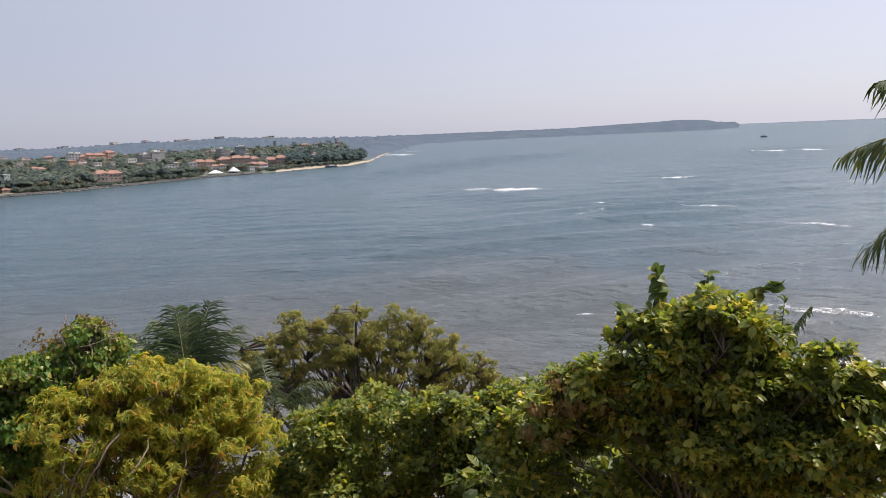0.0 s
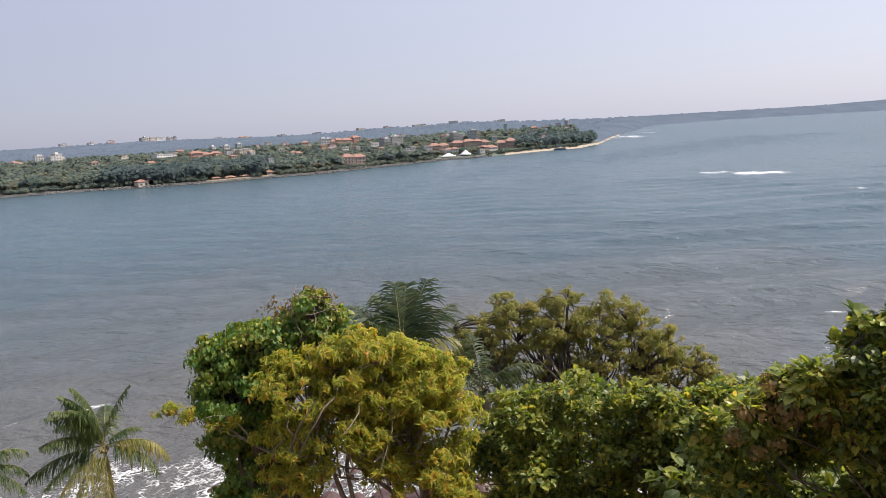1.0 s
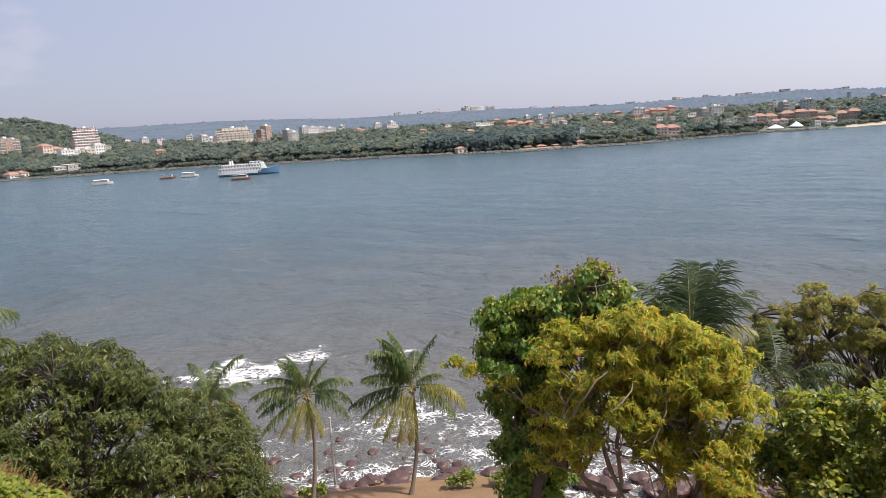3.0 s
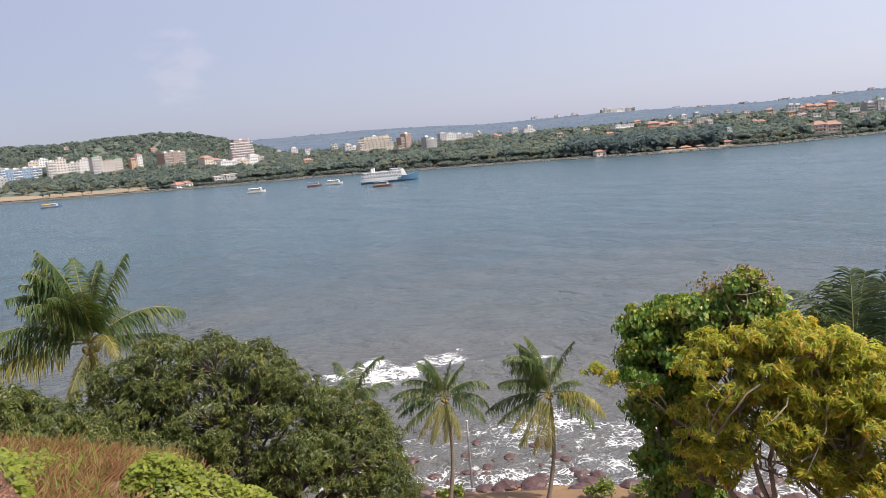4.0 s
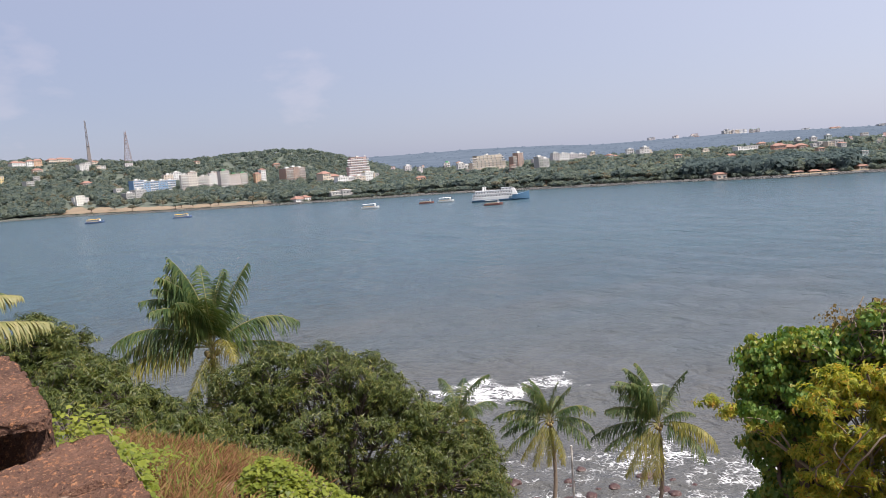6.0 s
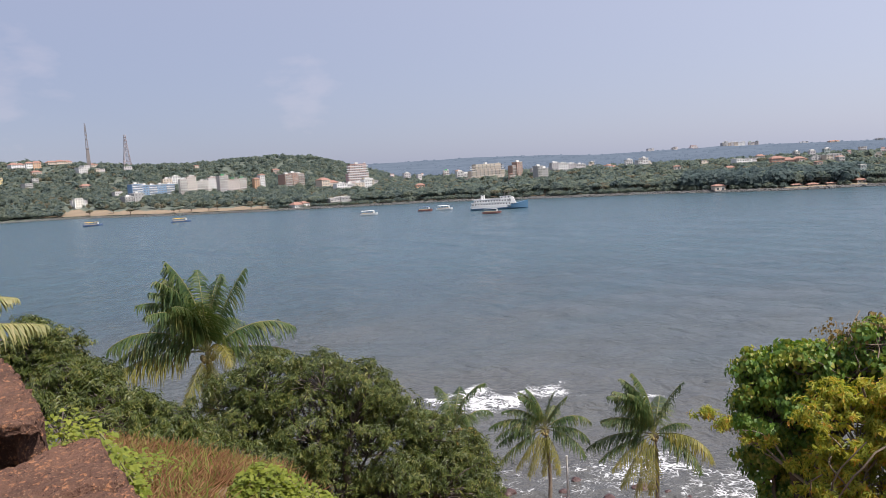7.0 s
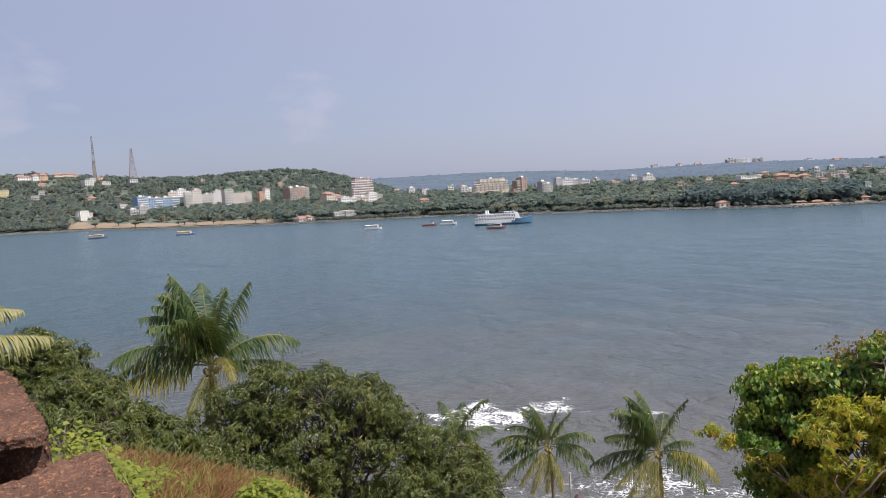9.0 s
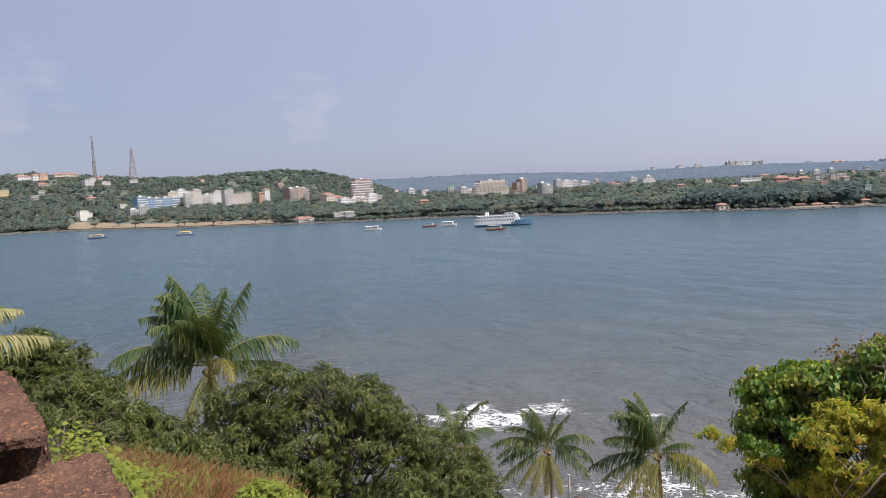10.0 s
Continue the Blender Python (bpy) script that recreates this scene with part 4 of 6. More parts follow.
# a side branch of the yellowing tree that reaches out past the vine
side = tree("side_branch", "leafy side branch", (10.5, 6.2, 31.0), [(9.95, 8.1, 31.5, 0.17), (10.05, 7.75, 31.45, 0.15), (10.15, 7.35, 31.2, 0.15), (10.2, 7.0, 31.35, 0.13), (10.3, 6.7, 31.0, 0.16)], TUFT_LEAF, 1500, 0.075, M_YELLOW, "tuft", 0.035, 19, 0.5, 9, bark=M_PALEBARK, reach=(0.3, 1.1), spread=(0.35, 0.6), twig=0.12)
for ob in list(side.children):
    ob.parent = YELLOW
    ob.location = side.location - YELLOW.location
    ob.name = "side_limb" if ob.name.startswith("trunk") else "side_foliage"
bpy.data.objects.remove(side)
dry_tangle(YELLOW, np.array([10.45, 5.4, 31.3]) - np.array(YELLOW.location), 1.05, 26, 7, 1.7, "bare_limb")
dry_tangle(VINE, np.array([11.6, 6.1, 32.85]) - vine_at, 0.42, 50, 5)
dry_tangle(VINE, np.array([11.3, 6.55, 32.6]) - vine_at, 0.4, 26, 6)


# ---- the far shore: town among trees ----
M_HAZE, hnt, hz = mat("distant_hills")  # haze painted as blue emission; a plain distant backdrop
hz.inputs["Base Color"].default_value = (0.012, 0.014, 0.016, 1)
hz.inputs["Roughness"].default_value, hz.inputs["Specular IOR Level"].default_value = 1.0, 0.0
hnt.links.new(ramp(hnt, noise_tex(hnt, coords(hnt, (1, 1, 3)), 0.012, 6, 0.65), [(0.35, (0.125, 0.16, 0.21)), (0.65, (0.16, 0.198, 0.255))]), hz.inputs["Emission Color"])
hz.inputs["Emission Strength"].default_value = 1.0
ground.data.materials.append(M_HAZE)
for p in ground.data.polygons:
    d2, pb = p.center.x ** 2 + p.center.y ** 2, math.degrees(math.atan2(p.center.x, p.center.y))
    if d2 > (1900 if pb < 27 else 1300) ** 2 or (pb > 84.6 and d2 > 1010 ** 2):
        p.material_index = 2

WALLS = {"wh": (0.48, 0.47, 0.47), "or": (0.5, 0.32, 0.2), "ye": (0.5, 0.4, 0.2), "gr": (0.3, 0.3, 0.3), "bl": (0.16, 0.27, 0.42), "fl": (0.56, 0.51, 0.46), "fl2": (0.5, 0.44, 0.41),
         "br": (0.3, 0.2, 0.16), "rw": (0.46, 0.33, 0.31), "ho": (0.5, 0.43, 0.35), "rr": (0.5, 0.42, 0.34), "rh": (0.4, 0.22, 0.16), "cl": (0.43, 0.41, 0.42), "vi": (0.36, 0.27, 0.22),
         "hut": (0.3, 0.22, 0.17), "bw": (0.25, 0.3, 0.3), "ch": (0.7, 0.68, 0.62), "te": (0.75, 0.75, 0.75)}
WALL_NAME = {"wh": "white", "or": "pale orange", "ye": "ochre", "gr": "grey concrete", "bl": "blue and white", "fl": "cream", "fl2": "grey-white", "br": "brown", "rw": "red and white",
             "ho": "cream terraced", "rr": "cream", "rh": "brick-red", "cl": "whitewashed", "vi": "terracotta", "hut": "brown timber", "bw": "grey-green", "ch": "white", "te": "white canvas"}
M_WALL = {k: plain("wall_paint_" + k, c, 0.85, 0, 0.18) for k, c in WALLS.items()}
M_TILE = surface("red_roof_tile", (0.21, 0.115, 0.088), (0.28, 0.16, 0.125), 0.3, 2, 0.85, 0.05)
M_SLAB = plain("concrete_slab", (0.42, 0.41, 0.39), 0.9)
M_WHITE = plain("white_paint", (0.6, 0.6, 0.6), 0.6, 0, 0.1)
M_GLASS, _nt, _bs = mat("window_glass")
_bs.inputs["Base Color"].default_value, _bs.inputs["Roughness"].default_value = (0.05, 0.055, 0.06, 1), 0.35
M_STEEL = plain("weathered_steel", (0.22, 0.2, 0.2), 0.6, 0.3)
M_PINK = plain("pink_steel", (0.27, 0.22, 0.22), 0.6, 0.2)
M_GREEN = plain("green_netting", (0.06, 0.28, 0.12), 0.8)

win_bm = bmesh.new()
for x0, x1, z0, z1 in ((-0.5, -0.42, 0, 1), (0.42, 0.5, 0, 1), (-0.42, 0.42, 0, 0.07), (-0.42, 0.42, 0.93, 1)):
    box(win_bm, x0, -0.09, z0, x1, 0.02, z1)
win_me = bpy.data.meshes.new("window")
win_bm.to_mesh(win_me)
win_bm.free()
win_me.materials.append(M_WHITE)
pane_me = bpy.data.meshes.new("pane")
pane_me.from_pydata([(-0.42, -0.03, 0.07), (0.42, -0.03, 0.07), (0.42, -0.03, 0.93), (-0.42, -0.03, 0.93)], [], [(0, 1, 2, 3)])
pane_me.materials.append(M_GLASS)


def window(parent, x, y, z, w, h, turn=0.0):
    ob = new("window", win_me)
    ob.parent = parent
    ob.matrix_basis = Matrix.Translation((x, y, z)) @ Matrix.Rotation(turn, 4, "Z") @ Matrix.Diagonal((w, 1.6, h, 1))
    pn = new("pane", pane_me)
    pn.parent = ob


def hip_roof(w, d, z, rise, over=0.6, ridge=0.5):
    bm = bmesh.new()
    x, y = w / 2 + over, d / 2 + over
    lo = [bm.verts.new(c) for c in ((-x, -y, z), (x, -y, z), (x, y, z), (-x, y, z))]
    eave = [bm.verts.new((v.co.x, v.co.y, z + 0.25)) for v in lo]
    r = [bm.verts.new((-w / 2 * ridge, 0, z + rise)), bm.verts.new((w / 2 * ridge, 0, z + rise))]
    bm.faces.new(lo[::-1])
    for i in range(4):
        bm.faces.new((lo[i], lo[(i + 1) % 4], eave[(i + 1) % 4], eave[i]))
    bm.faces.new((eave[0], eave[1], r[1], r[0]))
    bm.faces.new((eave[2], eave[3], r[0], r[1]))
    bm.faces.new((eave[1], eave[2], r[1]))
    bm.faces.new((eave[3], eave[0], r[0]))
    return bm


def building(b, dist, width, height, shown, style, turn, g):
    """A house of the far town. shown: height above ground from which it stands clear of the trees."""
    at = bearing(b, dist, float(land_z(b, dist)) - 0.5)
    height = max(height + 0.5, 3.0)
    kind = {"te": "tent", "hut": "beach_hut", "ch": "church"}.get(style, "house" if height < 13 else "apartment_building")
    roofs = style in ("rr", "vi", "rh", "or", "hut")
    label = WALL_NAME[style] + (" %s with red tiled roof" if roofs else " %s with rows of windows" if kind == "apartment_building" else " %s with flat roof") % kind.replace("_", " ") + (" among the trees" if shown > 2 else " by the shore")
    if style == "te":
        label = "white canvas pavilion tent by the shore"
    root = thing(kind, at, label, kind.replace("_", " "), "buildings of the far town", -radians(b) + turn)
    depth = min(width * 0.8, 16)
    wall = M_WALL[style]
    if style == "te":
        bm = bmesh.new()
        n = 10
        top = bm.verts.new((0, 0, height + 1.5))
        ring = [bm.verts.new((width / 2 * math.cos(k * 2 * math.pi / n), depth / 2 * math.sin(k * 2 * math.pi / n), height * 0.45)) for k in range(n)]
        foot = [bm.verts.new((v.co.x, v.co.y, height * 0.3)) for v in ring]
        for k in range(n):
            bm.faces.new((ring[k], ring[(k + 1) % n], top))
            bm.faces.new((foot[k], foot[(k + 1) % n], ring[(k + 1) % n], ring[k]))
        part("canopy", bm, M_WHITE, root)
        for k in range(0, n, 2):
            bm = bmesh.new()
            x, y = ring_xy(width, depth, k, n)
            box(bm, x - 0.1, y - 0.1, 0, x + 0.1, y + 0.1, height * 0.42)
            part("post", bm, M_STEEL, root)
        return root
    rise = min(0.22 * width, 3.2) if roofs else 0
    body = height - rise
    tiers = 3 if style in ("ho", "rw") else 1
    # wings of their own height and set-back; terraced fronts step back floor by floor
    if tiers > 1 or width < 14:
        wings = [(0.0, width, 1.0, 0.0)]
    else:
        n = max(2, int(round(width / 12)))
        cuts = np.cumsum([0.0] + [g.uniform(0.7, 1.3) for _ in range(n)])
        cuts = cuts / cuts[-1] * width - width / 2
        tall = int(g.integers(n))
        wings = [((cuts[k] + cuts[k + 1]) / 2, cuts[k + 1] - cuts[k], 1.0 if k == tall else g.uniform(0.74, 0.97), 0.0 if k == tall else g.uniform(0.4, 2.6)) for k in range(n)]
    shade = [wall, M_WHITE, wall, M_WALL["rr"]]
    for w, (cx, ww, share, back) in enumerate(wings):
        wh = body * share
        mine = wall if len(wings) == 1 or style in ("br", "gr", "rh", "bl") else shade[int(g.integers(4))]
        for k in range(tiers):
            bm = bmesh.new()
            box(bm, cx - ww / 2 * (1 - 0.22 * k), -depth / 2 + back + 3 * k, wh * (k / tiers * 0.8), cx + ww / 2 * (1 - 0.12 * k), depth / 2 - 0.3 * w, wh * ((k + 1) / tiers) if tiers > 1 else wh)
            part("wall", bm, mine, root)
        if roofs:
            bm = hip_roof(ww, depth - back, wh, rise * min(1, ww / 10))
            for v in bm.verts:
                v.co.x += cx
                v.co.y += back / 2
            part("roof", bm, M_TILE, root, "red tiled roof")
        else:
            bm = bmesh.new()
            x0, x1 = (cx - ww / 2 * 0.56 - 0.3, cx + ww / 2 * 0.76 + 0.3) if tiers > 1 else (cx - ww / 2 - 0.25, cx + ww / 2 + 0.25)
            box(bm, x0, -depth / 2 - 0.3 + back + 3 * (tiers - 1), wh, x1, depth / 2 + 0.3, wh + 0.5 + 0.02 * w)
            part("roof", bm, M_TILE if style == "rw" or (style in ("fl", "fl2") and w % 2) else M_SLAB, root)
            if kind == "apartment_building" and ww > 7:
                bm = bmesh.new()
                box(bm, cx - 1.8, -1.5, wh + 0.5, cx + 1.8, 1.8, wh + 2.4)
                part("stair_tower", bm, M_WHITE if style != "fl2" else M_GREEN, root)
                bm = bmesh.new()
                bmesh.ops.create_cone(bm, cap_ends=True, segments=8, radius1=0.8, radius2=0.8, depth=1.4)
                for v in bm.verts:
                    v.co += Vector((cx + ww * 0.36, 1.0, wh + 1.3))
                part("water_tank", bm, M_WHITE, root)
        storeys = max(1, int(round(wh / 3.2)))
        sh = wh / storeys
        bays = int(max(2, min(9, round(ww / 3.8))))
        first = int(max(0, math.floor((shown - 1.0) / sh)))
        for s in range(first, storeys):
            tier = min(tiers - 1, int(s / storeys * tiers))
            front = -depth / 2 + back + 3 * tier
            if s and style in ("fl", "fl2", "br", "ho", "bl", "rw", "gr", "vi") and w % 2 == 0:
                bm = bmesh.new()
                box(bm, cx - ww / 2 * 0.9, front - 1.1, s * sh - 0.12, cx + ww / 2 * 0.9, front, s * sh + 0.12)
                for x0 in (-0.9, 0.9):
                    box(bm, cx + ww / 2 * x0 - 0.15, front - 1.1, s * sh - 0.1, cx + ww / 2 * x0 + 0.15, front, s * sh + 1.0)
                box(bm, cx - ww / 2 * 0.9, front - 1.1, s * sh + 0.1, cx + ww / 2 * 0.9, front - 1.0, s * sh + 0.75)
                part("balcony", bm, M_WHITE if style in ("bl", "fl", "fl2", "rw") else M_SLAB if style != "vi" else wall, root)
            for k in range(bays):
                x = (k + 0.5) / bays * ww * 0.92 - ww * 0.46
                if tiers > 1 and abs(x) > ww / 2 * (1 - 0.22 * tier) - 1:
                    continue
                window(root, cx + x, front, s * sh + 0.75, min(2.4, ww / bays * 0.56), sh * 0.5)
            if w == len(wings) - 1:
                for k in range(2):
                    window(root, cx + ww / 2 * (1 - 0.12 * tier), -depth / 4 + k * depth / 2, s * sh + 0.75, 2.0, sh * 0.56, radians(90))
    return root


def ring_xy(w, d, k, n):
    return w / 2 * math.cos(k * 2 * math.pi / n) * 0.97, d / 2 * math.sin(k * 2 * math.pi / n) * 0.97


# bearing, distance, width, height, height at which it clears the trees, kind of front
TOWN_EAST = [(2.61, 1395, 21, 9.3, 0.2, "or"), (3.6, 1375, 21, 12.9, 0.2, "or"), (5.15, 1465, 40, 11.4, 3.6, "rr"), (6.53, 1335, 18, 12.4, 0, "wh"), (7.64, 1360, 14, 5.4, 0, "wh"),
             (1.38, 1260, 13, 10.1, 0.4, "ye"), (7.24, 1470, 16, 8, 1, "rr"), (6.06, 1050, 10, 12, 2.8, "ch"), (5.75, 1062, 6, 8, 2, "wh"), (6.4, 1060, 7, 7, 2, "wh"), (8.57, 1120, 11, 7, 2, "wh"), (9.52, 1038, 25, 13, 3, "gr")]
TOWN_CENTRE = [(10.87, 1072, 58, 21, 6, "bl"), (12.18, 1192, 25, 13, 2, "wh"), (14.02, 1062, 48, 26, 8, "fl"), (16.39, 1036, 36, 26, 6, "fl2"), (18.32, 1039, 14, 26, 9, "or"),
               (20.73, 1037, 33, 23, 10, "br"), (23.37, 973, 26, 20, 12, "rr"), (25.6, 992, 33, 34, 16, "rw"), (25.23, 944, 46, 16, 10, "wh"), (26.41, 960, 14, 18, 10, "ye")]
TOWN_MID = [(29.36, 1153, 10, 16, 11, "cl"), (30.29, 1081, 6.5, 14, 10, "cl"), (32.38, 1161, 9, 16, 11, "fl2"), (33.62, 1034, 17, 15, 9, "wh"), (35.42, 1004, 61, 24, 8, "ho"),
            (37.65, 990, 15, 24, 6, "br"), (39.56, 958, 16, 18, 4, "gr"), (21.15, 797, 17, 6.5, 1.0, "rr"), (24.08, 800, 24, 7, 1, "gr"), (41.57, 1108, 50, 18, 9, "cl")]
TOWN_WEST = [(44.77, 1131, 17, 12, 8, "rr"), (46.96, 1106, 15, 17, 9, "wh"), (46.04, 1158, 10.5, 15, 10, "wh"), (56.79, 974, 38, 12, 4, "rh"), (54.0, 1071, 32, 9, 4, "cl"),
             (59.49, 1053, 18, 9, 2, "cl"), (58.5, 1060, 14, 8, 2, "wh"), (53.02, 914, 10, 6, 2, "rr"), (52.24, 662, 9, 5.4, 0.7, "rr"), (57.3, 660, 7, 2.6, 0, "hut"), (58.3, 661, 8, 2.6, 0, "hut"), (61.12, 675, 8, 4, 0, "hut"), (59.4, 663, 6, 2.6, 0, "hut")]
TOWN_POINT = [(67.42, 722, 22, 12, 0, "vi"), (70.42, 984, 27, 15, 4, "gr"), (66.81, 1107, 50, 17, 8, "rh"), (65.5, 1093, 16, 15, 7, "wh"), (73.95, 881, 23, 11, 2, "vi"), (76.35, 916, 46, 12, 2, "vi"),
              (75.38, 1010, 15, 16, 6, "gr"), (76.57, 1027, 12, 17, 4, "bw"), (79.04, 878, 23, 13, 1, "vi"), (77.71, 846, 19, 9, 1, "vi"), (74.67, 790, 16, 3, 0, "te"), (75.99, 800, 13, 4.6, 0, "te"),
              (77.21, 808, 6, 5, 1, "wh"), (63.24, 914, 14, 8, 4, "rr"), (69.03, 1010, 12, 7, 2, "wh"), (71.8, 899, 14, 6, 1, "wh"), (74.9, 850, 14, 8, 1, "or")]
TOWN_RIDGE = [(52.7, 2930, 22, 17, 6, "gr"), (53.5, 2950, 60, 14, 5, "cl"), (54.6, 2950, 34, 13, 5, "fl2"), (47.6, 2960, 24, 11, 5, "cl"), (49.3, 2960, 18, 10, 5, "fl2"), (50.6, 2950, 30, 11, 5, "rw"), (57.8, 2900, 26, 6.5, 3, "cl"), (59.6, 2880, 34, 6.5, 3, "rr"),
              (62.3, 2700, 22, 6.5, 3, "gr"), (64.9, 2560, 30, 6.5, 3, "cl"), (68.2, 2350, 26, 6.5, 3, "fl2"), (70.1, 2290, 18, 6.5, 3, "rw"), (72.6, 2270, 40, 6.5, 3, "cl"), (75.2, 2230, 24, 6.5, 3, "gr"), (78.8, 2180, 20, 6.5, 3, "fl2")]
TOWN = TOWN_RIDGE + TOWN_EAST + TOWN_CENTRE + TOWN_MID + TOWN_WEST + TOWN_POINT
SMALL_STYLES = ["cl", "fl2", "gr", "rr", "vi", "gr", "bw", "rw", "or", "ho"]
small_rng = np.random.default_rng(9)
for k in range(34):
    sb = float(small_rng.uniform(26, 84))
    sd = float(shore_at(sb)) + float(small_rng.uniform(150, 720))
    st = SMALL_STYLES[int(small_rng.integers(len(SMALL_STYLES)))]
    sh = float(small_rng.uniform(9, 15))
    if all(abs(sb - r[0]) > 0.5 or abs(sd - r[1]) > 60 for r in TOWN):
        TOWN.append((sb, sd, float(small_rng.uniform(5, 12)), sh, sh - 4.0, st))
for k in range(44):
    sb = float(small_rng.uniform(56, 84))
    sd = float(shore_at(sb)) + 60 + 520 * float(small_rng.random())
    sh = float(small_rng.uniform(8, 13))
    if all(abs(sb - r[0]) > 0.35 or abs(sd - r[1]) > 40 for r in TOWN):
        TOWN.append((sb, sd, float(small_rng.uniform(5, 9)), sh, sh - 3.0, SMALL_STYLES[int(small_rng.integers(len(SMALL_STYLES)))]))
for k in range(9):
    sb = float(small_rng.uniform(0, 20))
    TOWN.append((sb, float(small_rng.uniform(1180, 1420)), float(small_rng.uniform(7, 14)), 8.0, 3.0, SMALL_STYLES[int(small_rng.integers(len(SMALL_STYLES)))]))
town_rng = np.random.default_rng(5)
for row in TOWN:
    building(*row, radians(town_rng.uniform(8, 38)), town_rng)


# ---- lattice masts on the hill ----
def lattice(name, label, b, dist, foot_z, top_z, w0, w1, material, solid=0.0):
    at = bearing(b, dist, foot_z)
    root = thing(name, at, label, "radio mast", "masts on the hill")
    h = top_z - foot_z
    levels = 14
    corner = [(-1, -1), (1, -1), (1, 1), (-1, 1)]

    def edge(k, q):
        w = (w0 + (w1 - w0) * q ** 0.7) / 2
        return np.array([corner[k][0] * w, corner[k][1] * w, h * q])
    for k in range(4):
        big_mesh("leg", *tube([edge(k, q / levels) for q in range(levels + 1)], np.linspace(0.4, 0.2, levels + 1), 5), material, root)
    for q in range(levels):
        pieces = []
        for k in range(4):
            a, c = edge(k, q / levels), edge((k + 1) % 4, (q + 1) / levels)
            pieces.append(tube([a, c], [0.2, 0.2], 4))
            pieces.append(tube([edge(k, q / levels), edge((k + 1) % 4, q / levels)], [0.2, 0.2], 4))
        big_mesh("brace", *merge(pieces), material, root)
    if solid:
        bm = bmesh.new()
        w = w0 * 0.42
        box(bm, -w, -w, 0, w, w, h * solid, 0.3)
        for v in bm.verts:
            if v.co.z > h * solid * 0.5:
                v.co.x *= 0.7
                v.co.y *= 0.7
        part("core", bm, M_STEEL, root, "dark solid lower shaft")
        bm = bmesh.new()
        box(bm, -w * 1.1, -w * 1.1, h * solid, w * 1.1, w * 1.1, h * solid + 1.2, 0.2)
        part("platform", bm, M_STEEL, root)
    for q in (0.62, 0.72, 0.82, 0.9):
        bm = bmesh.new()
        box(bm, -1.1, -1.1, h * q, 1.1, 1.1, h * q + 1.6, 0.2)
        part("antenna", bm, material, root)
    return root


lattice("radio_mast", "tall dark radio mast with solid lower shaft on the hill", 7.0, 1440, float(land_z(7.0, 1440)), EYE + 1440 * math.tan(radians(4.4)), 6.2, 1.6, M_STEEL, 0.42)
lattice("radio_mast", "pinkish steel lattice mast on the wooded hill", 9.45, 1440, float(land_z(9.45, 1440)), EYE + 1440 * math.tan(radians(3.52)), 15, 2.4, M_PINK)


# ---- shore strips: seawall, dry field, sand ----
def shore_strip(name, b0, b1, near, far, lift, material, label, step=0.25):
    bs = np.arange(b0, b1 + step, step)
    rows = np.linspace(0, 1, 7)
    B = np.tile(bs, (len(rows), 1))
    wig = 1 + 0.3 * fractal(bs * 7, bs * 3, 2.0)
    D = shore_at(bs)[None] + near + (far - near) * rows[:, None] * wig[None]
    Z = land_z(B, D) + lift
    co = np.stack([D * np.sin(np.radians(B)), D * np.cos(np.radians(B)), Z], -1).reshape(-1, 3)
    n, m = B.shape
    i = np.arange(n - 1)[:, None] * m + np.arange(m - 1)[None]
    return tagged(grid_object(name, co, np.stack([i, i + m, i + m + 1, i + 1], -1).reshape(-1, 4), material, True), label, name.replace("_", " "), kind="structure")


shore_strip("dry_field", 3.6, 19, 7, 56, 0.25, M_FIELD, "field of dry straw-coloured grass behind the seawall")
shore_strip("promenade", 20.5, 47, 9, 19, 0.25, M_FIELD, "bare sandy promenade under the shore trees")
shore_strip("sandy_bank", 55, 66, 4, 7, 0.25, M_FIELD, "narrow sandy bank with stones below the trees")
shore_strip("beach", 79, 87.3, -3, 6, 0.3, M_SAND, "pale sandy beach along the point")

# riprap along the seawall
g = np.random.default_rng(31)
ico = bmesh.new()
bmesh.ops.create_icosphere(ico, subdivisions=1, radius=1.0)
ICO = (np.array([v.co[:] for v in ico.verts]), np.array([[v.index for v in f.verts] for f in ico.faces]))
ico.free()


def rocks(bs, ds, zs, sizes, g):
    n = len(bs)
    co, f = ICO
    at = np.stack([ds * np.sin(np.radians(bs)), ds * np.cos(np.radians(bs)), zs], 1)
    v = co[None] * (1 + g.uniform(-0.28, 0.28, (n, len(co), 1))) * g.uniform(0.7, 1.3, (n, 1, 3)) * np.asarray(sizes)[:, None, None] * np.array([1, 1, 0.7]) + at[:, None]
    return v.reshape(-1, 3), (f[None] + (np.arange(n) * len(co))[:, None, None]).reshape(-1, 3)


n = 6000
bs = g.uniform(0, 78, n)
off = g.uniform(-2.5, 4, n)
seawall = tagged(grid_object("riprap", *rocks(bs, shore_at(bs) + off, 0.1 + 1.5 * np.clip((off + 2.5) / 6, 0, 1), g.uniform(0.4, 1.0, n), g), M_RIPRAP), "grey boulders banked along the far waterline", "seawall", kind="stuff")


